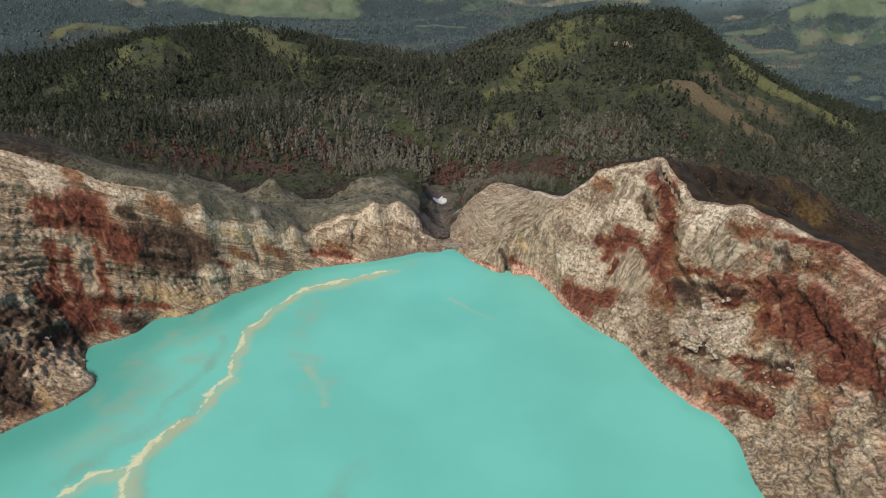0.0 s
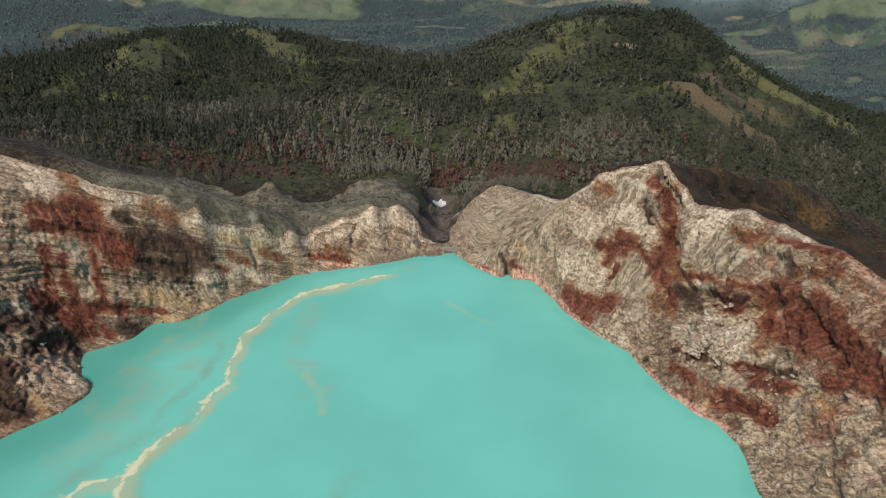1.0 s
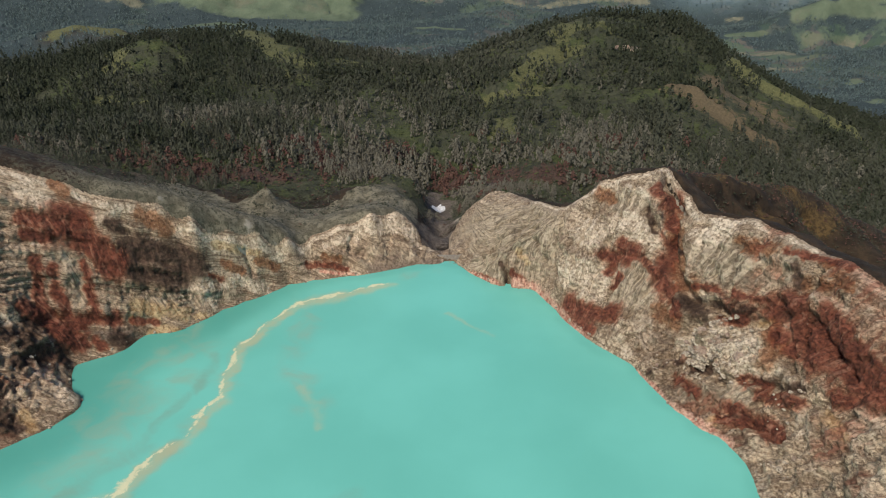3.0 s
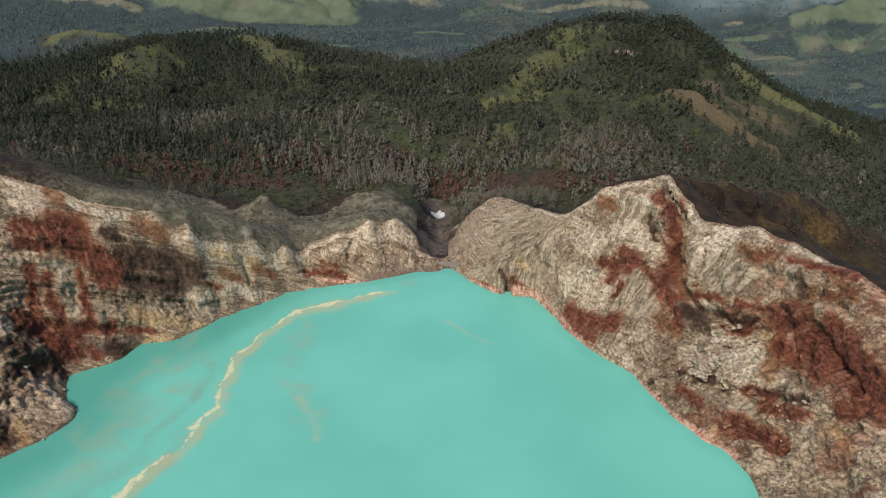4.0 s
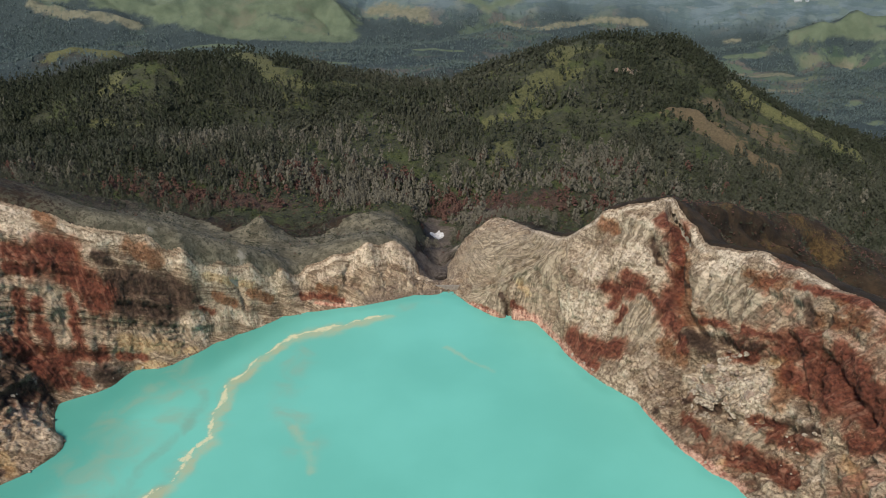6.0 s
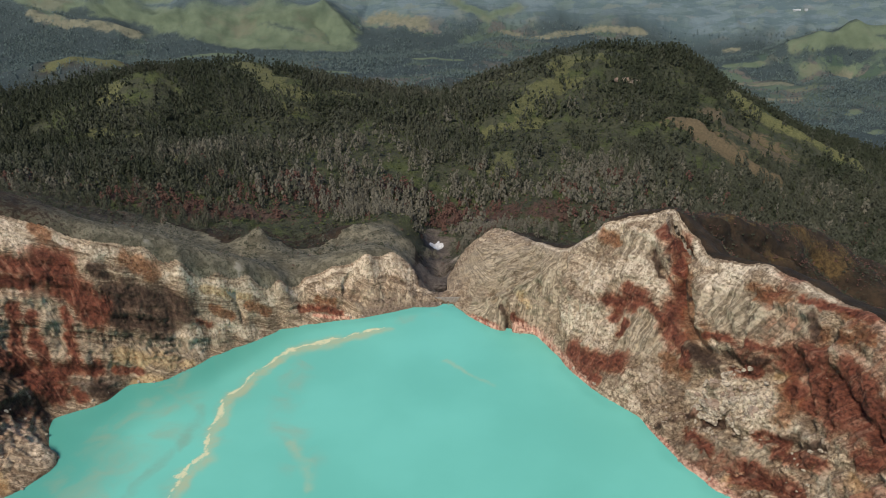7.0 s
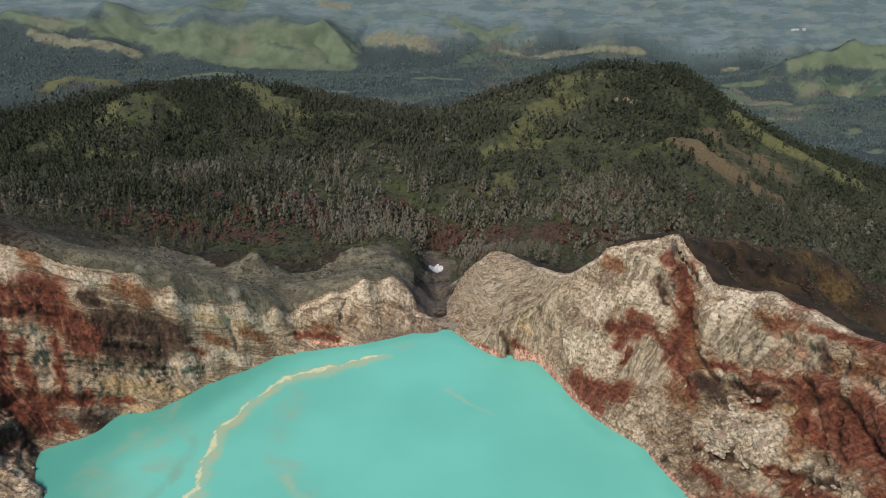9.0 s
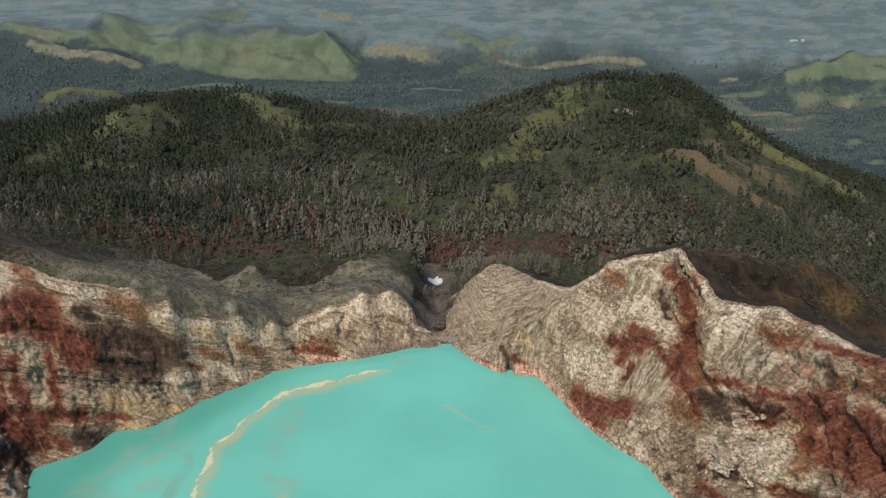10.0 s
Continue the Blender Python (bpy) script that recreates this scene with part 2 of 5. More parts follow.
# ---------------------------------------------------------------- materials
class Nodes:
    """A short way to wire a material."""

    def __init__(self, name):
        self.mat = bpy.data.materials.new(name)
        self.mat.use_nodes = True
        self.t = self.mat.node_tree
        self.bsdf = self.t.nodes["Principled BSDF"]
        self.bsdf.inputs["Roughness"].default_value = 0.9
        self.bsdf.inputs["Specular IOR Level"].default_value = 0.25
        geo = self.t.nodes.new("ShaderNodeNewGeometry")
        self.place = geo.outputs["Position"]
        self.island = geo.outputs["Random Per Island"]

    def put(self, socket, value):
        if isinstance(value, bpy.types.NodeSocket):
            self.t.links.new(value, socket)
        elif isinstance(value, (tuple, list)) and len(value) == 3 and socket.type == 'RGBA':
            socket.default_value = (*value, 1)
        else:
            socket.default_value = value

    def scaled(self, sx, sy, sz):
        n = self.t.nodes.new("ShaderNodeVectorMath")
        n.operation = 'MULTIPLY'
        self.put(n.inputs[0], self.place)
        n.inputs[1].default_value = (sx, sy, sz)
        return n.outputs[0]

    def bedded(self, flat):
        """Coordinates for beds of rock that dip with the southern crest."""
        sep = self.t.nodes.new("ShaderNodeSeparateXYZ")
        self.put(sep.inputs[0], self.place)
        rise = self.math('ADD', sep.outputs[2], self.math('MULTIPLY', self.math('MINIMUM', sep.outputs[0], 0.0), 0.45))
        com = self.t.nodes.new("ShaderNodeCombineXYZ")
        self.put(com.inputs[0], self.math('MULTIPLY', sep.outputs[0], flat))
        self.put(com.inputs[1], self.math('MULTIPLY', sep.outputs[1], flat))
        self.put(com.inputs[2], rise)
        return com.outputs[0]

    def noise(self, size, detail=5, rough=0.6, vector=None, warp=0.0):
        n = self.t.nodes.new("ShaderNodeTexNoise")
        self.put(n.inputs["Vector"], self.place if vector is None else vector)
        n.inputs["Scale"].default_value = 1.0 / size
        n.inputs["Detail"].default_value, n.inputs["Roughness"].default_value = detail, rough
        n.inputs["Distortion"].default_value = warp
        return n.outputs["Fac"]

    def cells(self, size, vector=None, feature='F1', out="Color"):
        n = self.t.nodes.new("ShaderNodeTexVoronoi")
        n.feature = feature
        self.put(n.inputs["Vector"], self.place if vector is None else vector)
        n.inputs["Scale"].default_value = 1.0 / size
        return n.outputs[out]

    def ramp(self, value, a, b, lo=0.0, hi=1.0):
        n = self.t.nodes.new("ShaderNodeMapRange")
        n.interpolation_type = 'SMOOTHSTEP'
        self.put(n.inputs[0], value)
        for i, v in enumerate((a, b, lo, hi)):
            n.inputs[i + 1].default_value = v
        return n.outputs[0]

    def math(self, op, a, b=0.0):
        n = self.t.nodes.new("ShaderNodeMath")
        n.operation = op
        self.put(n.inputs[0], a)
        self.put(n.inputs[1], b)
        return n.outputs[0]

    def mix(self, fac, a, b, blend='MIX'):
        n = self.t.nodes.new("ShaderNodeMix")
        n.data_type, n.blend_type = 'RGBA', blend
        self.put(n.inputs[0], fac)
        self.put(n.inputs[6], a)
        self.put(n.inputs[7], b)
        return n.outputs[2]

    def mask(self, name):
        n = self.t.nodes.new("ShaderNodeAttribute")
        n.attribute_name = name
        return n.outputs["Fac"]

    def math_vec(self, vector, fac, reach):
        """The vector pushed about by a noise."""
        n = self.t.nodes.new("ShaderNodeVectorMath")
        n.operation = 'ADD'
        self.put(n.inputs[0], vector)
        k = self.math('MULTIPLY', self.math('SUBTRACT', fac, 0.5), reach)
        self.put(n.inputs[1], k)
        return n.outputs[0]

    def rough_mask(self, name, grain, soft=0.16, push=2.4):
        """A mask whose edge is broken up by a noise."""
        v = self.math('ADD', self.mask(name), self.math('MULTIPLY', self.math('SUBTRACT', grain, 0.5), push))
        return self.math('MULTIPLY', self.ramp(v, 0.5 - soft, 0.5 + soft), self.ramp(self.mask(name), 0.04, 0.30))

    def bump(self, height, distance, strength=1.0, after=None):
        n = self.t.nodes.new("ShaderNodeBump")
        n.inputs["Strength"].default_value, n.inputs["Distance"].default_value = strength, distance
        self.put(n.inputs["Height"], height)
        if after is not None:
            self.put(n.inputs["Normal"], after)
        return n.outputs[0]

    def done(self, colour, normal=None, rough=None):
        self.put(self.bsdf.inputs["Base Color"], colour)
        if normal is not None:
            self.put(self.bsdf.inputs["Normal"], normal)
        if rough is not None:
            self.put(self.bsdf.inputs["Roughness"], rough)
        return self.mat


def rock_material():
    m = Nodes("crater_rock")
    sep = m.t.nodes.new("ShaderNodeSeparateXYZ")
    m.put(sep.inputs[0], m.place)
    south = m.ramp(sep.outputs[0], 0.0, -60.0)
    north = m.math('SUBTRACT', 1.0, south)
    patch, grain = m.noise(36, 5, 0.62), m.noise(9, 9, 0.72, None, 0.35)
    fine, tiny = m.noise(3.0, 7, 0.75, None, 0.5), m.noise(1.4, 4, 0.70)
    strata, thin = m.noise(4.6, 6, 0.68, m.bedded(0.05), 0.8), m.noise(1.5, 5, 0.70, m.bedded(0.07), 0.9)
    lie = m.t.nodes.new("ShaderNodeCombineXYZ")
    m.put(lie.inputs[0], m.mask("around"))
    m.put(lie.inputs[2], m.math('MULTIPLY', sep.outputs[2], 0.16))
    flute = m.noise(4.6, 7, 0.72, lie.outputs[0], 0.6)
    run = m.math('ADD', m.math('MULTIPLY', flute, 0.75), m.math('MULTIPLY', fine, 0.25))
    coarse = m.math('ADD', m.math('MULTIPLY', grain, 0.35), m.math('ADD', m.math('MULTIPLY', fine, 0.25), m.math('MULTIPLY', flute, 0.4)))
    slab = m.t.nodes.new("ShaderNodeCombineXYZ")
    m.put(slab.inputs[0], m.math('ADD', m.mask("around"), m.math('MULTIPLY', grain, 9.0)))
    m.put(slab.inputs[1], m.math('MULTIPLY', fine, 5.0))
    m.put(slab.inputs[2], m.math('MULTIPLY', sep.outputs[2], m.math('ADD', 0.38, m.math('MULTIPLY', south, 0.5))))
    tone, tone_small = m.t.nodes.new("ShaderNodeSeparateColor"), m.t.nodes.new("ShaderNodeSeparateColor")
    m.put(tone.inputs[0], m.cells(9, slab.outputs[0]))
    m.put(tone_small.inputs[0], m.cells(3.6, m.math_vec(m.place, fine, 4.0)))
    base = m.mix(m.ramp(fine, 0.44, 0.55), (0.215, 0.165, 0.118), (0.45, 0.38, 0.285))
    base = m.mix(m.ramp(patch, 0.46, 0.60, 0, 0.55), base, m.mix(m.ramp(fine, 0.43, 0.53), (0.30, 0.25, 0.19), (0.56, 0.49, 0.385)))
    base = m.mix(0.75, base, m.mix(tone.outputs[0], (0.66, 0.62, 0.58), (1.25, 1.25, 1.25)), 'MULTIPLY')
    base = m.mix(m.math('SUBTRACT', 0.55, m.math('MULTIPLY', south, 0.25)), base, m.mix(tone_small.outputs[0], (0.62, 0.60, 0.57), (1.30, 1.30, 1.30)), 'MULTIPLY')
    layers = m.math('ADD', m.math('MULTIPLY', strata, 0.45), m.math('MULTIPLY', thin, 0.55))
    bedded_rock = m.mix(m.ramp(layers, 0.45, 0.55), (0.43, 0.36, 0.27), (0.215, 0.165, 0.118))
    bedded_rock = m.mix(m.ramp(fine, 0.56, 0.46, 0, 0.45), bedded_rock, (0.20, 0.150, 0.106))
    base = m.mix(m.math('MULTIPLY', south, 0.72), base, bedded_rock)
    base = m.mix(m.ramp(strata, 0.52, 0.56, 0, 0.45), base, (0.145, 0.100, 0.070))
    base = m.mix(m.ramp(strata, 0.46, 0.42, 0, 0.5), base, (0.53, 0.455, 0.35))
    base = m.mix(m.math('MULTIPLY', m.ramp(thin, 0.53, 0.56, 0, 0.6), m.math('ADD', m.math('MULTIPLY', south, 0.5), 0.3)), base, (0.120, 0.084, 0.060))
    base = m.mix(m.math('MULTIPLY', m.ramp(flute, 0.54, 0.58, 0, 0.55), m.math('ADD', m.math('MULTIPLY', north, 0.7), 0.3)), base, (0.140, 0.094, 0.066))
    # dark crack lines: dirt, and the shade of crevices put into the colour
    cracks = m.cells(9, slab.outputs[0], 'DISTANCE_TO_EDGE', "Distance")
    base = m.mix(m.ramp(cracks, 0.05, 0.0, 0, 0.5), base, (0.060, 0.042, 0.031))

    def wash(name, tint, most):
        """A thin film of colour far round a stain."""
        v = m.math('ADD', m.mask(name), m.math('MULTIPLY', m.math('SUBTRACT', run, 0.5), 0.9))
        return m.mix(m.math('MULTIPLY', m.ramp(v, 0.06, 0.55, 0, most), m.ramp(m.mask(name), 0.03, 0.2)), base, m.mix(1.0, base, tint, 'MULTIPLY'))
    base = m.mix(m.rough_mask("grey", run, 0.3, 1.0), base, m.mix(m.ramp(flute, 0.45, 0.55), (0.205, 0.172, 0.127), (0.45, 0.392, 0.300)))
    base = m.mix(m.rough_mask("mud", fine, 0.3, 1.2), base, m.mix(m.ramp(fine, 0.42, 0.56), (0.120, 0.092, 0.072), (0.225, 0.182, 0.145)))
    base = m.mix(m.math('MULTIPLY', m.rough_mask("pale", run, 0.22, 1.5), m.ramp(fine, 0.42, 0.50, 0.4, 1.0)), base, m.mix(m.ramp(coarse, 0.45, 0.54), (0.34, 0.285, 0.215), (0.63, 0.56, 0.455)))
    base = m.mix(m.math('MULTIPLY', m.rough_mask("sulphur", run, 0.25, 1.4), 0.85), base, m.mix(m.ramp(coarse, 0.44, 0.56), (0.27, 0.175, 0.085), (0.55, 0.445, 0.275)))
    base = wash("rust", (0.82, 0.58, 0.44), 0.9)
    base = m.mix(m.math('MULTIPLY', m.rough_mask("rust", run, 0.3, 2.2), 0.8), base, m.mix(m.ramp(coarse, 0.44, 0.56), (0.105, 0.045, 0.025), (0.265, 0.138, 0.077)))
    base = wash("dark", (0.50, 0.43, 0.40), 0.9)
    base = m.mix(m.math('MULTIPLY', m.rough_mask("dark", run, 0.25, 2.2), 0.9), base, m.mix(m.ramp(coarse, 0.46, 0.58), (0.034, 0.021, 0.016), (0.115, 0.078, 0.059)))
    base = wash("red", (0.80, 0.46, 0.38), 0.95)
    red = m.mix(m.ramp(coarse, 0.43, 0.57), (0.056, 0.017, 0.012), (0.180, 0.060, 0.038))
    red = m.mix(m.ramp(flute, 0.55, 0.62, 0, 0.55), red, (0.27, 0.155, 0.11))
    base = m.mix(m.math('MULTIPLY', m.rough_mask("red", run, 0.26, 2.4), 0.94), base, red)
    base = m.mix(m.rough_mask("pink", fine, 0.3, 1.8), base, m.mix(m.ramp(coarse, 0.42, 0.56), (0.29, 0.10, 0.075), (0.60, 0.41, 0.32)))
    base = m.mix(m.math('MULTIPLY', m.ramp(tiny, 0.57, 0.65, 0, 0.35), m.math('SUBTRACT', 1.0, m.ramp(m.math('ADD', m.mask('red'), m.mask('dark')), 0.2, 0.5, 0, 0.9))), base, (0.58, 0.50, 0.39))
    # low spots of both grains darkened, as crevice shade in the colour
    base = m.mix(m.ramp(fine, 0.42, 0.36, 0, 0.6), base, (0.055, 0.038, 0.028))
    base = m.mix(m.ramp(tiny, 0.42, 0.35, 0, 0.45), base, (0.05, 0.036, 0.027))
    # gully beds darkened: silt, and shade painted in with it
    base = m.mix(m.math('MULTIPLY', m.rough_mask("silt_shade", fine, 0.3, 1.4), 0.6), base, (0.060, 0.038, 0.027))
    base = m.mix(1.0, base, m.mix(south, (1.13, 1.065, 0.99), (1.20, 1.08, 0.97)), 'MULTIPLY')
    beds = m.bump(strata, 2.2, 0.6, m.bump(flute, 2.2, 0.6))
    lumps = m.cells(3.6, m.math_vec(m.place, fine, 4.0), 'F1', "Distance")
    return m.done(base, m.bump(grain, 4.0, 0.8, m.bump(fine, 2.2, 0.9, m.bump(m.math('MULTIPLY', lumps, -1.0), 1.6, 0.7, beds))))


def ground_material():
    m = Nodes("slopes_and_valley")
    big, mid, fine = m.noise(90, 6, 0.65), m.noise(18, 7, 0.72), m.noise(5, 8, 0.75)
    far, clump = m.noise(420, 7, 0.65), m.noise(38, 7, 0.75)
    soil = m.mix(m.ramp(mid, 0.35, 0.65), (0.017, 0.011, 0.007), (0.050, 0.032, 0.018))
    soil = m.mix(m.ramp(fine, 0.50, 0.62, 0, 0.8), soil, (0.022, 0.020, 0.012))
    olive = m.mix(m.ramp(mid, 0.42, 0.58), (0.110, 0.096, 0.064), (0.200, 0.176, 0.122))
    olive = m.mix(m.ramp(fine, 0.51, 0.56, 0, 0.75), olive, (0.052, 0.049, 0.030))
    soil = m.mix(m.rough_mask("olive", fine), soil, olive)
    floor = m.mix(m.ramp(mid, 0.35, 0.65), (0.028, 0.032, 0.018), (0.058, 0.059, 0.034))
    floor = m.mix(m.ramp(big, 0.48, 0.62, 0, 0.8), floor, m.mix(m.ramp(fine, 0.35, 0.65), (0.032, 0.046, 0.015), (0.080, 0.090, 0.030)))
    col = m.mix(m.rough_mask("forest", mid), soil, floor)
    col = m.mix(m.rough_mask("grass", clump), col, m.mix(m.ramp(fine, 0.3, 0.7), (0.058, 0.064, 0.026), (0.130, 0.125, 0.052)))
    col = m.mix(m.rough_mask("brown", mid), col, m.mix(m.ramp(fine, 0.3, 0.7), (0.070, 0.054, 0.031), (0.130, 0.098, 0.056)))
    col = m.mix(m.rough_mask("ochre", fine, 0.3), col, m.mix(m.ramp(fine, 0.35, 0.65), (0.036, 0.023, 0.010), (0.110, 0.070, 0.027)))
    col = m.mix(m.rough_mask("redscrub", mid), col, m.mix(m.ramp(fine, 0.3, 0.7), (0.038, 0.024, 0.019), (0.098, 0.060, 0.045)))
    col = m.mix(m.rough_mask("ash", mid), col, m.mix(m.ramp(fine, 0.3, 0.7), (0.055, 0.042, 0.035), (0.17, 0.14, 0.115)))
    col = m.mix(m.rough_mask("pale", mid), col, m.mix(fine, (0.20, 0.17, 0.13), (0.40, 0.36, 0.29)))
    # woods on the valley floor, with blue haze mixed into their colour
    hazed_woods = m.mix(m.ramp(fine, 0.42, 0.58), (0.025, 0.037, 0.038), (0.046, 0.063, 0.062))
    meadow = m.mix(m.ramp(big, 0.25, 0.75), (0.070, 0.094, 0.058), (0.120, 0.147, 0.092))
    meadow = m.mix(m.ramp(far, 0.52, 0.62, 0, 0.6), meadow, (0.125, 0.118, 0.082))
    plots = m.t.nodes.new("ShaderNodeSeparateColor")
    m.put(plots.inputs[0], m.cells(62, m.math_vec(m.scaled(0.7, 1, 0), clump, 70.0)))
    field = m.mix(m.ramp(plots.outputs[0], 0.2, 0.5), (0.048, 0.074, 0.052), (0.080, 0.108, 0.072))
    field = m.mix(m.ramp(plots.outputs[1], 0.55, 0.75), field, (0.105, 0.095, 0.078))
    valley_ = m.mix(m.ramp(far, 0.52, 0.6, 0, 0.75), hazed_woods, field)
    valley_ = m.mix(m.rough_mask("field", clump), valley_, field)
    valley_ = m.mix(m.rough_mask("meadow", m.math('ADD', m.math('MULTIPLY', far, 0.5), m.math('MULTIPLY', clump, 0.5)), 0.16, 1.1), valley_, meadow)
    # the far plain; its pale blues are haze put into the base colour
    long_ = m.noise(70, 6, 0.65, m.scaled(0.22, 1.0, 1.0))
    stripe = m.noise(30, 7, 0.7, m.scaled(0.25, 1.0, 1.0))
    hazed_flats = m.mix(m.ramp(long_, 0.44, 0.56), (0.078, 0.112, 0.120), (0.116, 0.152, 0.162))
    hazed_flats = m.mix(m.ramp(stripe, 0.50, 0.60, 0, 0.35), hazed_flats, (0.062, 0.092, 0.110))
    hazed_flats = m.mix(m.ramp(m.noise(16, 4, 0.6, m.scaled(0.4, 1.0, 1.0)), 0.60, 0.68, 0, 0.3), hazed_flats, (0.17, 0.20, 0.20))
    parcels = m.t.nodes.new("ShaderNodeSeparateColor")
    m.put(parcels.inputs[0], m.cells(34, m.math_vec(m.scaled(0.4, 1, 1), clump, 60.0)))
    hazed_flats = m.mix(m.ramp(parcels.outputs[0], 0.55, 0.75, 0, 0.4), hazed_flats, (0.070, 0.102, 0.094))
    hazed_flats = m.mix(m.ramp(parcels.outputs[1], 0.75, 0.90, 0, 0.35), hazed_flats, (0.140, 0.175, 0.140))
    hazed_flats = m.mix(m.ramp(parcels.outputs[2], 0.85, 0.93, 0, 0.35), hazed_flats, (0.165, 0.165, 0.145))
    valley_ = m.mix(m.mask("distance"), valley_, hazed_flats)
    valley_ = m.mix(m.rough_mask("tan", clump, 0.3, 1.6), valley_, m.mix(m.ramp(clump, 0.35, 0.65), (0.115, 0.115, 0.078), (0.165, 0.158, 0.110)))
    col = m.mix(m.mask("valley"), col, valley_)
    normal = m.bump(mid, 5.0, 0.8, m.bump(fine, 2.0, 0.9))
    return m.done(col, normal)


def lake_material():
    m = Nodes("acid_lake_water")
    big, mid, fine = m.noise(160, 4, 0.5), m.noise(34, 6, 0.6, None, 0.8), m.noise(7, 6, 0.7, None, 1.0)
    col = m.mix(m.ramp(big, 0.35, 0.65), (0.128, 0.438, 0.360), (0.150, 0.490, 0.408))
    col = m.mix(m.math('MULTIPLY', m.ramp(m.mask("shore_band"), 0.0, 1.0), 0.62), col, (0.045, 0.235, 0.190))
    col = m.mix(m.math('MULTIPLY', m.rough_mask("silt", mid, 0.5), 0.6), col, (0.27, 0.33, 0.235))
    col = m.mix(m.math('MULTIPLY', m.rough_mask("umber", mid, 0.5, 1.3), 0.5), col, (0.20, 0.22, 0.155))
    col = m.mix(m.math('MULTIPLY', m.rough_mask("halo", mid, 0.5, 1.2), 0.75), col, (0.40, 0.41, 0.25))
    col = m.mix(m.math('MULTIPLY', m.rough_mask("scum", fine, 0.35, 2.4), 0.85), col, m.mix(fine, (0.52, 0.50, 0.29), (0.74, 0.68, 0.45)))
    m.bsdf.inputs["Specular IOR Level"].default_value = 0.4
    return m.done(col, m.bump(fine, 0.12, 0.2), 0.35)


def leaf_material(name, colours):
    """Foliage whose hue is carried tree by tree in the mesh."""
    m = Nodes(name)
    a, b, c, d = colours
    hue = m.mask("hue")
    col = m.mix(m.ramp(hue, 0.0, 0.35), a, b)
    col = m.mix(m.ramp(hue, 0.4, 0.7), col, c)
    col = m.mix(m.ramp(hue, 0.8, 0.95), col, d)
    col = m.mix(0.45, col, m.mix(m.island, (0.7, 0.7, 0.7), (1.25, 1.25, 1.2)), 'MULTIPLY')
    # needles hang in soft tufts that take some light from above
    geo = m.t.nodes.new("ShaderNodeNewGeometry")
    soft = m.t.nodes.new("ShaderNodeVectorMath")
    soft.operation = 'MULTIPLY_ADD'
    m.put(soft.inputs[0], geo.outputs["Normal"])
    soft.inputs[1].default_value = (0.5, 0.5, 0.5)
    soft.inputs[2].default_value = (0.0, -0.08, 0.5)
    unit = m.t.nodes.new("ShaderNodeVectorMath")
    unit.operation = 'NORMALIZE'
    m.put(unit.inputs[0], soft.outputs[0])
    m.done(col, unit.outputs[0])
    through_leaf = m.t.nodes.new("ShaderNodeBsdfTranslucent")
    both = m.t.nodes.new("ShaderNodeMixShader")
    both.inputs[0].default_value = 0.15
    m.put(through_leaf.inputs["Color"], col)
    m.put(both.inputs[1], m.bsdf.outputs[0])
    m.put(both.inputs[2], through_leaf.outputs[0])
    m.put(m.t.nodes["Material Output"].inputs["Surface"], both.outputs[0])
    return m.mat


ROCK, GROUND, LAKE = rock_material(), ground_material(), lake_material()
LEAF = leaf_material("casuarina_needles", [(0.030, 0.036, 0.020), (0.056, 0.059, 0.040), (0.130, 0.120, 0.092), (0.108, 0.058, 0.045)])
BUSH = leaf_material("bush_leaves", [(0.044, 0.058, 0.020), (0.068, 0.080, 0.030), (0.098, 0.098, 0.048), (0.098, 0.056, 0.044)])
# far foliage carries the blue of the haze in its colours
HAZED_LEAF = leaf_material("distant_woods_hazed", [(0.074, 0.104, 0.104), (0.094, 0.126, 0.120), (0.118, 0.146, 0.134), (0.14, 0.14, 0.13)])

# ---------------------------------------------------------------- the ground sheet


def spaced(stops):
    """Coordinates from stop to stop; each stop is a place and the gap up to the next."""
    out = []
    for (a, g), (b, _) in zip(stops, stops[1:]):
        out += list(np.linspace(a, b, max(1, round((b - a) / g)), endpoint=False))
    return np.array(out + [stops[-1][0]])


def cuts(u, v, size, seed):
    """Narrow grooves, 0 to 1."""
    return np.clip(1 - 4.5 * np.abs(vnoise(u / size, v / size, seed)), 0, 1)


# gullies cut into the walls (depth, width, run); negative ones stand out as ribs
GULLIES = [
    (11, 5, [(247, 762), (250, 737), (241, 713), (237, 703), (238, 673), (247, 645), (264, 617)]),
    (6, 4, [(220, 747), (227, 732), (236, 705)]),
    (5, 5, [(179, 750), (184, 712), (164, 685)]),
    (6, 5, [(144, 811), (132, 782), (124, 754)]),
    (6, 4, [(101, 831), (81, 804), (76, 781)]),
    (7, 5, [(266, 614), (240, 616), (217, 619)]),
    (7, 4, [(324, 580), (315, 570)]),
    (6, 5, [(301, 574), (280, 595), (264, 599)]),
]
GULLIES += [
    (7, 5, [(310, 554), (296, 537), (275, 537)]),
    (3.5, 2.5, [(185, 684), (221, 703)]),
    (3.5, 2.5, [(189, 664), (225, 690)]),
    (3.5, 2.5, [(182, 699), (214, 713)]),
    (4, 4, [(63, 899), (37, 843)]),
    (4, 4, [(91, 834), (51, 818)]),
    (4, 3, [(286, 652), (271, 623)]),
    (5, 4, [(247, 632), (235, 601), (218, 580)]),
]
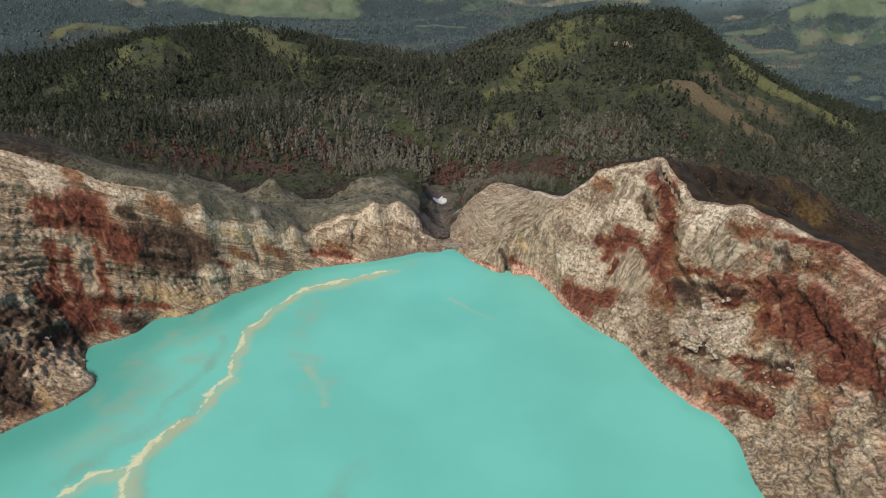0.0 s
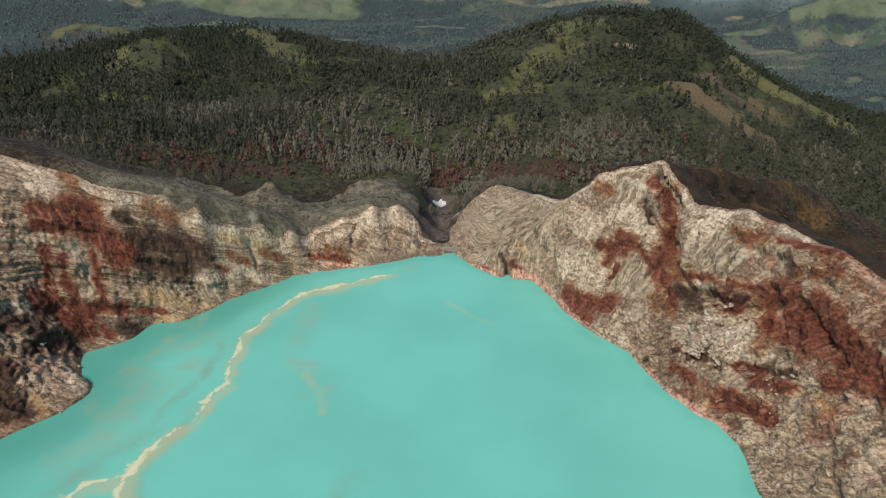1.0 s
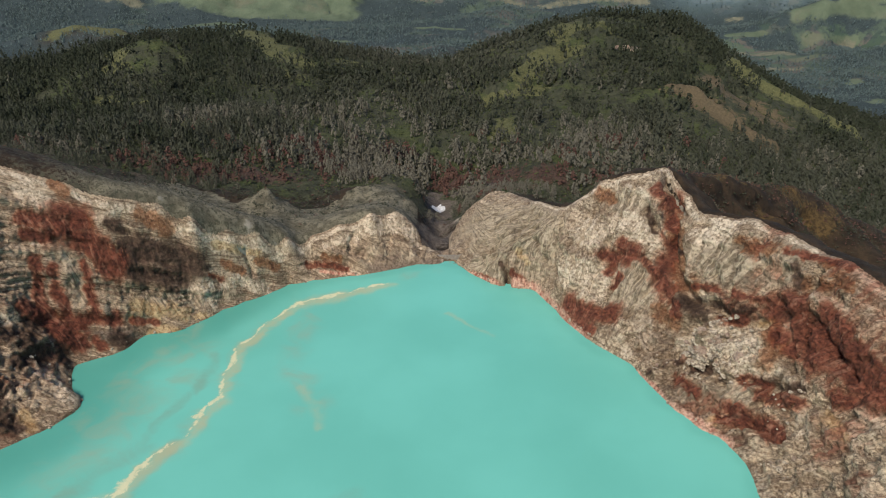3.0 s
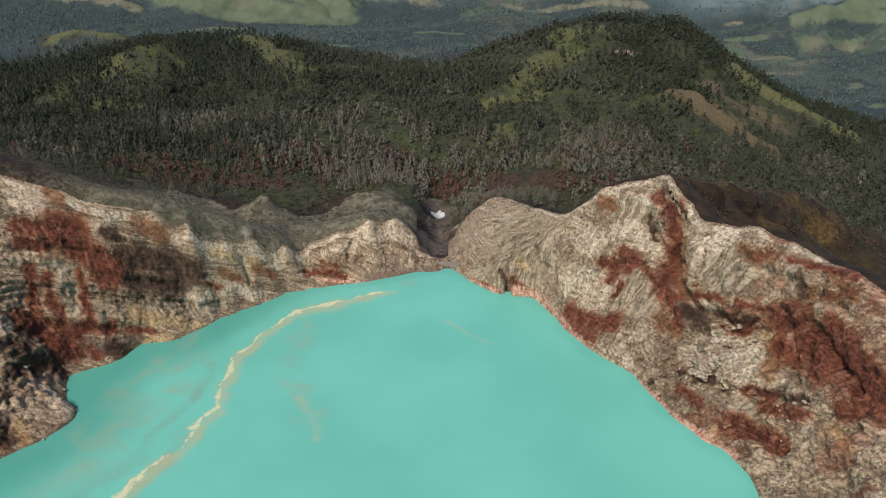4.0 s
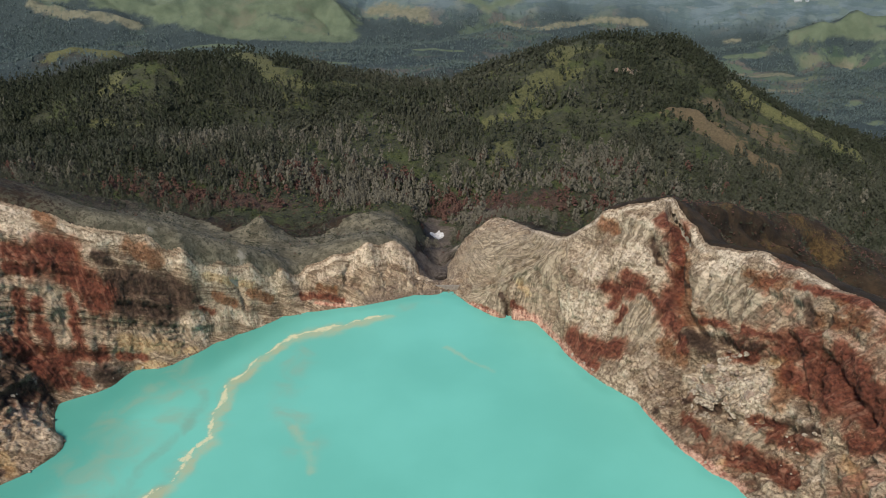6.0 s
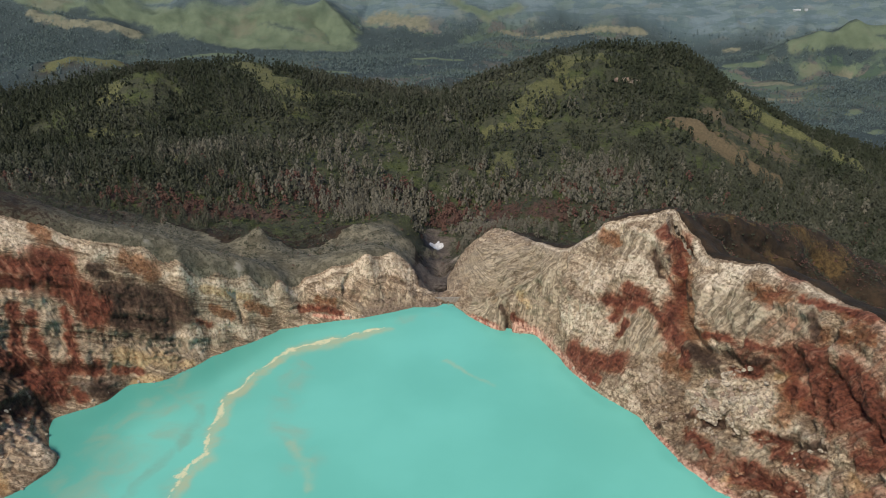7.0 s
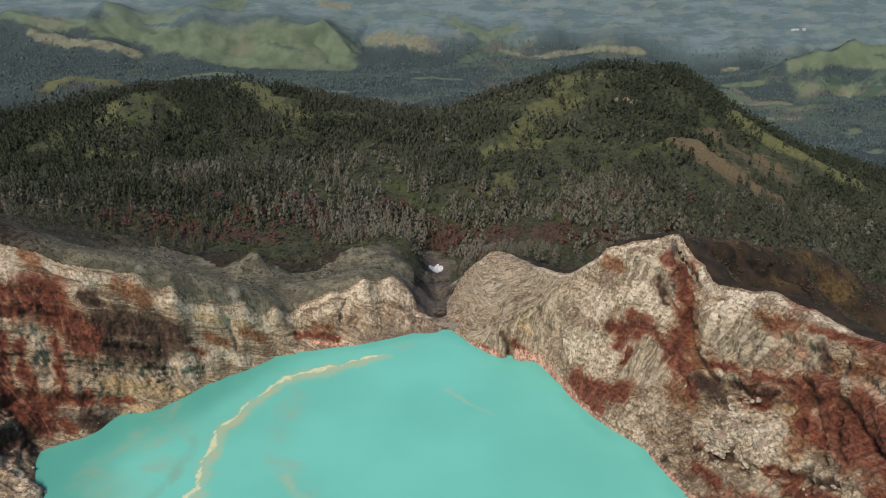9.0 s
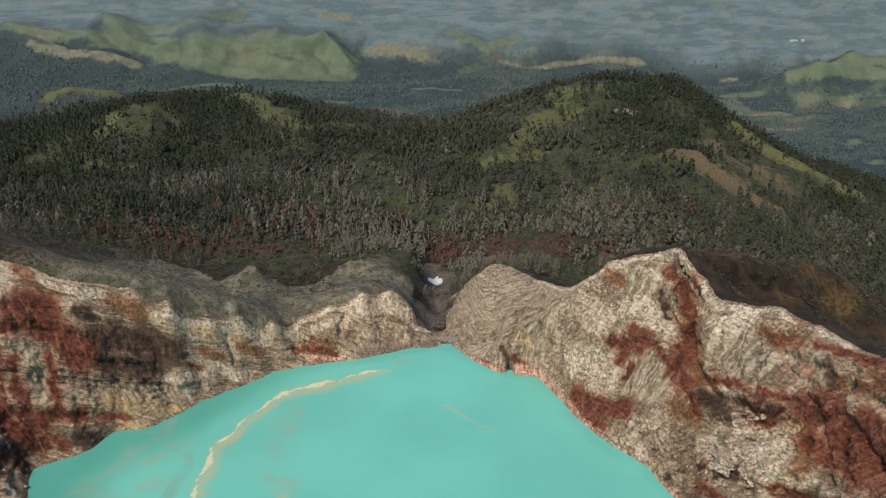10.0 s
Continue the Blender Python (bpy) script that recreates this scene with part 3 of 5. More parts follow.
DOME = [
    (5.1, 2.8, [(105, 872), (66, 902), (31, 933)]),
    (5.1, 2.8, [(111, 839), (76, 845), (39, 853)]),
    (5.7, 3.0, [(117, 827), (87, 822), (48, 825)]),
    (5.1, 2.8, [(118, 815), (93, 811), (62, 811)]),
    (4.8, 2.8, [(94, 972), (64, 976), (28, 976)]),
    (4.8, 2.3, [(133, 796), (118, 785)]),
    (4.8, 2.3, [(140, 782), (122, 777)]),
    (4.5, 2.3, [(113, 803), (119, 783)]),
    (4.5, 2.3, [(149, 757), (131, 770)]),
    (-5.2, 3.4, [(42, 824), (80, 807), (117, 807)]),
    (9.0, 2.5, [(75, 798), (80, 778)]),
]
PEAK = [
    (-5, 3.5, [(200, 771), (224, 754), (242, 741)]),
    (6, 4, [(217, 744), (224, 730)]),
    (4, 3, [(207, 702), (183, 689)]),
    (4, 2.6, [(214, 696), (186, 676)]),
    (4, 2.6, [(221, 688), (190, 664)]),
    (4, 3, [(175, 782), (168, 769), (156, 754)]),
    (5, 3, [(193, 776), (184, 768)]),
    (7, 3.5, [(324, 583), (316, 568)]),
    (5, 3, [(333, 575), (320, 570)]),
    (5, 3, [(339, 561), (326, 555)]),
    (4, 3, [(287, 636), (269, 632)]),
    (4, 3, [(299, 619), (276, 626)]),
    (4, 3, [(267, 654), (268, 636)]),
]
LOWER = [
    (6, 3.5, [(290, 588), (282, 576)]),
    (5, 2.5, [(296, 576), (290, 554)]),
    (5, 2.5, [(301, 567), (298, 538)]),
    (5, 2.5, [(305, 557), (306, 536)]),
    (8, 5, [(221, 616), (246, 596), (258, 571)]),
    (7, 4, [(195, 637), (229, 630), (250, 625)]),
    (7, 4, [(313, 555), (320, 514), (325, 494)]),
    (6, 4, [(241, 557), (265, 531), (280, 492)]),
    (6, 3, [(272, 560), (291, 529), (301, 515)]),
]
OUTER = [
    (14, 9, [(289, 789), (323, 791), (350, 760)]),
    (13, 9, [(329, 813), (389, 829), (425, 795)]),
    (13, 9, [(383, 848), (445, 853), (480, 830)]),
    (14, 10, [(482, 899), (515, 866), (538, 852)]),
    (10, 9, [(560, 940), (573, 906), (590, 870)]),
    (-7, 8, [(360, 840), (400, 850), (430, 835)]),
    (-7, 8, [(300, 810), (340, 815), (370, 790)]),
    (10, 8, [(167, 1153), (198, 1066), (249, 1148)]),
]
# spurs and vales of the far hills
SPURS = [
    (-40, 45, [(-1967, 4336), (-1976, 4426), (-1934, 4503)]),
    (-31, 39, [(-1849, 4440), (-1726, 4380), (-1542, 4343)]),
    (-40, 45, [(-675, 4459), (-605, 4401), (-515, 4287)]),
    (-26, 33, [(-1085, 4379), (-888, 4372), (-675, 4459)]),
    (-28, 33, [(-2449, 4461), (-2212, 4414), (-2036, 4357)]),
    (-31, 33, [(-2277, 4325), (-1977, 4270), (-1661, 4244)]),
    (-20, 39, [(1701, 3841), (1885, 3828), (2059, 3864)]),
    (-14, 36, [(2090, 3830), (2132, 3782), (2182, 3725)]),
]
VALES = [
    (31, 36, [(-1927, 4423), (-1808, 4354), (-1713, 4327)]),
    (26, 30, [(-1462, 4395), (-1413, 4305)]),
    (28, 33, [(-1989, 4311), (-2123, 4341), (-2300, 4392)]),
    (28, 36, [(-713, 4373), (-644, 4316), (-586, 4209)]),
    (31, 36, [(2004, 3853), (2043, 3788)]),
    (28, 45, [(-453, 4476), (-426, 4568)]),
    (21, 30, [(-1687, 4483), (-1601, 4398)]),
]
HILL_RIBS = [
    (-21, 16, [(518, 1689), (560, 1699), (592, 1651), (645, 1618), (705, 1532)]),
    (-24, 20, [(777, 2005), (812, 1912), (877, 1849), (1001, 1745)]),
    (-15, 16, [(591, 1689), (631, 1717), (763, 1986)]),
    (-15, 20, [(340, 2215), (273, 2011), (167, 1802)]),
    (-15, 18, [(444, 2134), (368, 1876), (273, 1695)]),
]
HILL_VALES = [
    (21, 16, [(599, 1783), (627, 1660), (702, 1629)]),
    (18, 18, [(717, 1816), (767, 1725), (862, 1691)]),
    (30, 22, [(15, 2300), (37, 2136), (105, 1661)]),
    (27, 20, [(-263, 1986), (-298, 1823), (-285, 1588)]),
    (24, 18, [(-696, 1974), (-633, 1856), (-610, 1696)]),
    (18, 20, [(332, 2005), (260, 1793)]),
]
RIBS = [
    (-6, 5, [(236, 768), (224, 742), (234, 726)]),
    (-5, 4, [(260, 639), (281, 608), (304, 589), (313, 561)]),
    (-5, 5, [(260, 697), (250, 682), (251, 653)]),
    (2, 4, [(-391, 684), (-371, 677), (-362, 664)]),
    (2, 5, [(-329, 712), (-312, 705), (-308, 688)]),
    (4, 4, [(-109, 843), (-115, 818)]),
    (3, 5, [(-402, 642), (-378, 628), (-365, 623)]),
    (4, 4, [(-225, 768), (-215, 763)]),
]


def beside(run, px, py, pz):
    """Distance in space from places to a run of points on the land."""
    run = np.array(run, float)
    rz = run[:, 2] if run.shape[1] > 2 else land(run[:, 0], run[:, 1])
    run = run[:, :2]
    best = np.full(px.shape, 1e9)
    for k in range(len(run) - 1):
        a, b = np.r_[run[k], rz[k]], np.r_[run[k + 1], rz[k + 1]]
        ab = b - a
        t = np.clip(((px - a[0]) * ab[0] + (py - a[1]) * ab[1] + (pz - a[2]) * ab[2]) / (ab @ ab + 1e-9), 0, 1)
        best = np.minimum(best, (px - a[0] - t * ab[0]) ** 2 + (py - a[1] - t * ab[1]) ** 2 + (pz - a[2] - t * ab[2]) ** 2)
    return np.sqrt(best)


class Sheet:
    """A stretch of land on a grid: its shape with the fine relief, and where it is wall, water or wood."""

    def __init__(self, xs, ys):
        self.gx, self.gy = xs, ys
        X, Y = np.meshgrid(xs, ys)
        Z = land(X, Y)
        crater = inside(crest_loop, X, Y)
        water = inside(shore_loop, X, Y)
        near = (Y > 320) & (Y < 1400) & (np.abs(X) < 900)
        edge = np.where(near, far_from(np.vstack([crest_loop, crest_loop[:1]]), X, Y), 999)
        wall = (crater | (edge < 16)) & ~water & near
        rim_gap = np.where(near, far_from(np.vstack([shore_loop, shore_loop[:1]]), X, Y), 99)
        up = step(0, 16, rim_gap)
        dzy, dzx = np.gradient(Z, ys, xs)
        norm = np.sqrt(1 + dzx ** 2 + dzy ** 2)
        turn = np.arctan2(Y - 500, X + 40) * 330
        bent = turn + 14 * fbm(X, Y, 60, 2, 33)
        cap = step(20, 60, X) * (1 - step(110, 150, X)) * step(800, 850, Y)
        self.around = bent * (1 - cap) + (0.75 * Y + 0.65 * X + 6 * fbm(X, Y, 30, 3, 43)) * cap

        def only(where, fn, *args):
            out = np.zeros(X.shape)
            i = np.nonzero(where)
            out[i] = fn(*[c[i] if isinstance(c, np.ndarray) else c for c in args])
            return out
        lump = only(near, lambda x, y, z: fbm(x, y, 30, 5, 11, z, 0.6), X, Y, Z)
        crag = only(wall, lambda x, y, z: ridged(x, y, 16, 3, 21, z), X, Y, Z)
        block_ = only(wall, lambda x, y, z: 0.55 - facets(x + 4 * fbm(x, y, 20, 2, 71, z), y, 0.7 * z, 15, 72), X, Y, Z)
        chip = only(wall, lambda x, y, z: 0.55 - facets(x, y, 0.8 * z, 6.5, 75), X, Y, Z)
        grit = only(wall, lambda x, y, z: ridged(x, y, 6, 2, 23, z), X, Y, Z)
        rill = only(near, lambda u, y, z: ridged(u, z * 0.2 + 0.06 * y, 17, 3, 31), bent, Y, Z)
        dip = Z + 0.45 * np.minimum(X, 0)
        ledge = only(wall, lambda x, y, z: vnoise(z / 6 + 1.2 * fbm(x, y, 50, 2, 35), 0 * z, 36) + 0.5 * vnoise(z / 2.6 + 1.5 * fbm(x, y, 40, 2, 46), 0 * z, 47), X, Y, dip)
        cut = only(near, lambda u, y, z: cuts(u, z * 0.10 + 0.05 * y, 20, 37) + 0.5 * cuts(u + 0.3 * z, z * 0.12, 9, 38), bent, Y, Z)
        crack = only(wall, lambda x, y, z: cuts(x + 0.4 * z, y + 0.7 * z, 24, 39) + 0.6 * cuts(x - 0.5 * z, y + 0.3 * z, 13, 40), X, Y, Z)
        rubble = step(150, 220, X) * (1 - step(640, 690, Y)) + (1 - step(-400, -330, X)) * (1 - step(600, 640, Y))
        south = (1 - step(-60, 20, X)) * (1 - 0.5 * rubble)
        calm = 1 - 0.86 * south
        dome = step(20, 60, X) * (1 - step(120, 160, X)) * step(800, 850, Y)
        rib = only(wall & (Y > 790), lambda x, y, z: cuts(0.75 * y + 0.65 * x + 6 * fbm(x, y, 30, 3, 43), z * 0.08, 15, 44) + 0.5 * cuts(0.75 * y + 0.65 * x, z * 0.1, 7, 45), X, Y, Z)
        relief = up * (calm * (6.0 + 3.0 * rubble) * lump + (1.6 + 2.0 * rubble) * crag + (1 - 0.85 * dome) * ((calm * 4.0 + 4.0 * rubble + 0.6) * block_ + (1.2 + 2.0 * rubble + 1.0 * (1 - south)) * chip) + calm * (1 - dome) * (4.6 - 2.6 * rubble) * rill + (2.6 + 1.2 * south) * ledge
                       + (1.7 + 0.9 * rubble) * grit - calm * (1 - dome) * (4.0 - 2.0 * rubble) * cut - (1.6 + 1.6 * rubble) * crack - 5.0 * dome * rib)
        rim_hold = 0.3 - 0.25 * (1 - step(-80, 0, X))
        relief *= rim_hold + (1 - rim_hold) * step(0, 18, edge)
        i = np.nonzero(wall)
        wx, wy, wz = (c[i] + 3.5 * fbm(X[i], Y[i], 14, 4, 480 + k, Z[i], 0.6) for k, c in enumerate((X, Y, Z)))
        for depth, width, run in GULLIES + RIBS + DOME + PEAK + LOWER:
            relief[i] -= 1.35 * depth * np.exp(-np.abs(beside(run, wx, wy, wz) / width) ** 1.5)
        relief = np.where(wall & crater, relief, 0)
        plateau = (1 - step(60, 130, edge)) * (X < 0) + (1 - step(-150, -60, X)) * (1 - step(880, 960, Y))
        slope = (1 - 0.75 * np.clip(plateau, 0, 1)) * (4.0 * lump + 4.5 * only(near & ~crater, lambda x, y: ridged(x, y, 46, 4, 41), X, Y) + 2.5 * rill - 3.0 * cut)
        at_rim = rim_hold * (calm * 6.0 * lump + 2.2 * crag + calm * (1 - dome) * 4.6 * rill + 2.6 * ledge + grit - calm * (1 - dome) * 4.0 * cut - 1.6 * crack - 5.0 * dome * rib)
        relief += np.where(near & ~crater, step(10, 40, edge) * slope + (1 - step(0, 20, edge)) * at_rim, 0)
        i = np.nonzero(near & ~crater & (X > 100))
        wx, wy, wz = (c[i] + 6 * fbm(X[i], Y[i], 30, 4, 490 + k, Z[i], 0.6) for k, c in enumerate((X, Y, Z)))
        for depth, width, run in OUTER:
            relief[i] -= step(6, 26, edge[i]) * 1.3 * depth * np.exp(-np.abs(beside(run, wx, wy, wz) / width) ** 1.4)
        back = ~crater & (Y > 900)
        relief += only(back, lambda x, y: step(900, 1300, y) * (1 - step(4200, 4400, y)) * (9 * fbm(x, y, 150, 4, 51) + 9 * ridged(x, y, 320, 3, 61)), X, Y)
        for region, warp, runs in ((back & (Y > 1350) & (Y < 2800) & (np.abs(X) < 1300), 10, HILL_RIBS + HILL_VALES),
                                   (back & (Y > 3500) & (Y < 4800), 16, SPURS + VALES)):
            i = np.nonzero(region)
            if not len(i[0]):
                continue
            wx, wy, wz = (c[i] + warp * fbm(X[i], Y[i], 5 * warp, 3, 495 + k, Z[i], 0.6) for k, c in enumerate((X, Y, Z)))
            for depth, width, run in runs:
                relief[i] -= depth * np.exp(-np.abs(beside(run, wx, wy, wz) / width) ** 1.3)
        relief += only(Y > 3900, lambda x, y: step(3900, 4300, y) * (1 - 0.97 * step(4480, 4600, y)) * 34 * ridged(x, y, 380, 4, 71), X, Y)
        relief *= step(22, 60, np.hypot(X + 7, (Y - 1150) * 0.7))
        self.X, self.Y, self.Z = X - dzx / norm * relief, Y - dzy / norm * relief, Z + relief / norm
        self.Z[water] = np.minimum(self.Z[water], -1.5)
        self.Y0, self.Z0, self.crater, self.water, self.edge, self.wall, self.near, self.rubble = Y, Z, crater, water, edge, wall, near, rubble
        self.valley = step(2450, 2900, Y + 200 * fbm(X, Y, 500, 3, 5) + 0.25 * np.abs(X) * (Y > 2000))
        self.forest = step(955, 1085, Y + 0.10 * np.abs(X + 60) + 60 * fbm(X, Y, 120, 3, 6)) * (1 - self.valley)

    def part(self, name, cells_mask, attrs, material):
        """The chosen cells as an object."""
        i, j = np.nonzero(cells_mask)
        w = self.X.shape[1]
        quads = np.stack([i * w + j, i * w + j + 1, (i + 1) * w + j + 1, (i + 1) * w + j], 1)
        used, back = np.unique(quads, return_inverse=True)
        co = np.stack([self.X.ravel()[used], self.Y.ravel()[used], self.Z.ravel()[used]], 1)
        return new(name, mesh_from(name, co, back.reshape(quads.shape), {k: v.ravel()[used] for k, v in attrs.items()}, material))


def height_at(x, y, fine=False):
    """Height of the finished sheet near a place."""
    gx, gy, Z = (rock if fine else wide_land).gx, (rock if fine else wide_land).gy, (rock if fine else wide_land).Z
    x, y = np.asarray(x, float), np.asarray(y, float)
    i = np.clip(np.searchsorted(gy, y) - 1, 0, len(gy) - 2)
    j = np.clip(np.searchsorted(gx, x) - 1, 0, len(gx) - 2)
    v, u = (y - gy[i]) / (gy[i + 1] - gy[i]), (x - gx[j]) / (gx[j + 1] - gx[j])
    return (Z[i, j] * (1 - u) + Z[i, j + 1] * u) * (1 - v) + (Z[i + 1, j] * (1 - u) + Z[i + 1, j + 1] * u) * v


def mesh_from(name, verts, faces, attrs, material, smooth=True):
    """One mesh from arrays; faces all have the same number of corners."""
    me = bpy.data.meshes.new(name)
    faces = np.asarray(faces, np.int32)
    me.vertices.add(len(verts))
    me.vertices.foreach_set("co", np.asarray(verts, np.float32).ravel())
    me.loops.add(faces.size)
    me.loops.foreach_set("vertex_index", faces.ravel())
    me.polygons.add(len(faces))
    me.polygons.foreach_set("loop_start", np.arange(0, faces.size, faces.shape[1], dtype=np.int32))
    me.polygons.foreach_set("use_smooth", np.full(len(faces), smooth))
    me.update(calc_edges=True)
    for key, values in attrs.items():
        me.attributes.new(key, 'FLOAT', 'POINT').data.foreach_set("value", np.asarray(values, np.float32).ravel())
    me.materials.append(material)
    return me


wide_land = Sheet(spaced([(-5200, 130), (-2900, 17), (-1500, 10), (-700, 6), (-470, 4), (400, 5), (620, 10), (1500, 17), (2800, 130), (5200, 1)]),
                  spaced([(-4000, 200), (-400, 40), (380, 8), (430, 4), (1000, 4.5), (1300, 6.5), (2400, 14), (3400, 15), (4100, 9), (4880, 1)]))
rock = Sheet(spaced([(-520, 3), (-450, 1.05), (380, 1)]), spaced([(330, 3), (430, 1.05), (900, 2.0), (1100, 1)]))

# ---------------------------------------------------------------- stains and ground cover
# width in metres and a run of places, on the plan or in space
RED = [
    (5.8, [(-407, 678, 136), (-396, 682, 133)]),
    (10.3, [(-384, 682, 124), (-377, 691, 132), (-367, 696, 123)]),
    (9.2, [(-365, 688, 110), (-350, 691, 95), (-333, 690, 74)]),
    (4.6, [(-406, 670, 124), (-387, 678, 116)]),
    (4, [(-399, 661, 97), (-395, 650, 71), (-391, 640, 52)]),
    (4, [(-385, 662, 88), (-379, 653, 63), (-374, 649, 40)]),
    (2.5, [(-361, 681, 86), (-358, 673, 69)]),
    (4, [(-359, 672, 57), (-350, 659, 40)]),
]
RED += [
    (6, [(-369, 643, 32), (-354, 659, 32), (-336, 668, 24)]),
    (7, [(-400, 630, 64), (-389, 639, 46)]),
    (8, [(-363, 637, 19), (-379, 635, 36)]),
    (3, [(-323, 677, 18), (-304, 684, 10)]),
    (3, [(-163, 807, 15), (-134, 811, 13), (-117, 812, 6)]),
    (2.5, [(-254, 734, 39), (-245, 741, 32)]),
    (3, [(-350, 644, 17), (-341, 642, 6)]),
]
DARK = [
    (12, [(-321, 704, 89), (-297, 718, 76), (-273, 727, 57)]),
    (8, [(-306, 704, 62), (-283, 716, 45)]),
    (7, [(-326, 692, 78), (-311, 700, 56)]),
    (4, [(-289, 705, 41), (-283, 709, 35)]),
    (5, [(-279, 731, 74), (-260, 731, 51)]),
    (7, [(-398, 621, 51), (-380, 636, 36), (-366, 636, 23)]),
    (6, [(-389, 599, 42), (-380, 610, 22)]),
    (5, [(-333, 652, 12), (-317, 659, 0)]),
]
DARK += [
    (4, [(-339, 704, 120), (-328, 709, 106)]),
    (7, [(235, 646, 61), (251, 645, 55), (251, 628, 57)]),
    (5, [(266, 631, 63), (281, 598, 79)]),
    (3.5, [(313, 594, 128), (310, 579, 115)]),
    (3, [(223, 747, 113), (228, 730, 95)]),
    (3, [(247, 713, 98), (245, 690, 91)]),
    (3, [(69, 796, 22), (78, 789, 0)]),
    (8, [(-414, 584, 60), (-390, 608, 45)]),
]
DARK += [
    (6, [(-375, 631, 32), (-368, 619, 9)]),
    (8, [(-398, 545, 38), (-384, 517, 19)]),
    (5, [(-388, 578, 37), (-382, 603, 23)]),
    (5, [(-377, 525, 15), (-368, 523, 4)]),
    (4, [(241, 599, 10), (255, 598, 14)]),
    (4, [(285, 545, 36), (301, 517, 53)]),
    (3, [(227, 602, 20), (201, 604, 6)]),
]
PALE = [
    (7, [(-408, 690, 160), (-394, 691, 151), (-388, 687, 137)]),
    (1.3, [(-407, 674, 132), (-387, 680, 122)]),
    (1.3, [(-384, 682, 110), (-396, 670, 110), (-406, 667, 114)]),
    (1.2, [(-310, 716, 95), (-285, 729, 81)]),
    (1.5, [(-373, 697, 138), (-362, 703, 133)]),
    (5, [(-244, 741, 24), (-231, 750, 27), (-219, 756, 15), (-203, 765, 5)]),
    (9, [(-279, 714, 38), (-257, 724, 28), (-256, 724, 14)]),
    (8, [(-94, 852, 44), (-54, 874, 37), (-39, 874, 22)]),
]
PALE += [
    (3, [(-90, 857, 54), (-55, 883, 46)]),
    (5, [(-141, 825, 32), (-119, 835, 34), (-100, 846, 36)]),
    (2, [(-118, 813, 7), (-98, 807, 0)]),
    (5, [(-349, 701, 122), (-338, 708, 125)]),
    (4, [(-255, 750, 78), (-210, 775, 51)]),
    (5, [(-417, 594, 71), (-402, 614, 53)]),
    (4, [(-387, 624, 40), (-381, 624, 30)]),
    (1.5, [(-405, 562, 50), (-398, 570, 44)]),
]
PALE += [
    (1.5, [(-388, 580, 39), (-383, 597, 26)]),
    (6, [(-380, 584, 27), (-361, 582, 11), (-340, 560, 11)]),
    (4, [(-384, 545, 28), (-372, 549, 23)]),
]
SULPHUR = [
    (6, [(-318, 683, 34), (-301, 687, 21)]),
    (7, [(-287, 695, 19), (-277, 699, 11)]),
    (5, [(-307, 679, 1), (-273, 684, 0)]),
    (3, [(-323, 677, 22), (-322, 677, 18)]),
    (4, [(-266, 704, 3), (-259, 709, 3)]),
    (4, [(-250, 751, 71), (-210, 774, 46)]),
    (4, [(296, 597, 64), (299, 587, 75)]),
    (4, [(92, 799, 38), (101, 789, 26)]),
]
SULPHUR += [
    (4, [(-367, 535, 13), (-357, 525, 3)]),
    (4, [(237, 530, 5), (247, 534, 6)]),
    (4, [(307, 487, 52), (305, 456, 56)]),
]
GREY = [
    (6, [(-375, 676), (-360, 666)]),
    (9, [(-85, 831), (-41, 843)]),
    (7, [(-308, 690), (-266, 717), (-237, 741)]),
    (6, [(-194, 794), (-161, 817)]),
    (30, [(56, 969), (82, 838), (112, 808)]),
    (14, [(187, 680), (207, 687), (222, 693)]),
    (9, [(42, 824), (73, 788)]),
    (10, [(231, 572), (269, 546)]),
    (10, [(194, 763), (221, 754)]),
    (14, [(262, 666), (286, 632), (307, 602)]),
]
GREY += [
    (12, [(195, 696, 49), (207, 705, 57), (208, 680, 45)]),
    (9, [(54, 933, 9), (86, 896, 50)]),
    (9, [(43, 858, 14), (94, 827, 53), (120, 836, 78)]),
    (10, [(116, 799, 53), (141, 801, 66)]),
    (9, [(66, 793, 12), (61, 812, 24)]),
    (8, [(-80, 834, 16), (-50, 843, 11)]),
    (9, [(269, 642, 100), (304, 613, 117)]),
]
PINK = [
    (2, [(-147, 804), (-101, 807)]),
    (2.2, [(33, 816), (66, 782)]), (5, [(86, 780), (108, 773), (128, 729), (136, 702), (150, 670)]),
    (4, [(190, 613), (211, 556), (230, 528), (246, 508)]),
]
RUST = [
    (6, [(-312, 724, 119), (-303, 727, 112), (-292, 729, 99)]),
    (3, [(-211, 771, 38), (-193, 784, 23)]),
    (3, [(-125, 819, 16), (-142, 816, 22)]),
    (4, [(-386, 706, 161), (-376, 703, 151)]),
    (4, [(-365, 697, 127), (-356, 699, 120)]),
    (3, [(-243, 749, 48), (-226, 758, 33)]),
    (5, [(178, 783, 116), (192, 774, 113)]),
    (6, [(247, 699, 72), (244, 669, 65)]),
]
RUST += [
    (7, [(293, 577, 76), (292, 559, 66), (288, 555, 56)]),
    (5, [(220, 659, 39), (229, 635, 40)]),
    (4, [(286, 644, 122), (301, 622, 128)]),
    (5, [(315, 579, 120), (323, 558, 128)]),
    (7, [(249, 728, 106), (244, 696, 94), (241, 674, 81), (246, 657, 72)]),
    (4, [(332, 579, 136), (334, 547, 134)]),
    (3, [(286, 656, 122), (306, 623, 132)]),
    (4, [(-393, 639, 53), (-383, 644, 40)]),
]
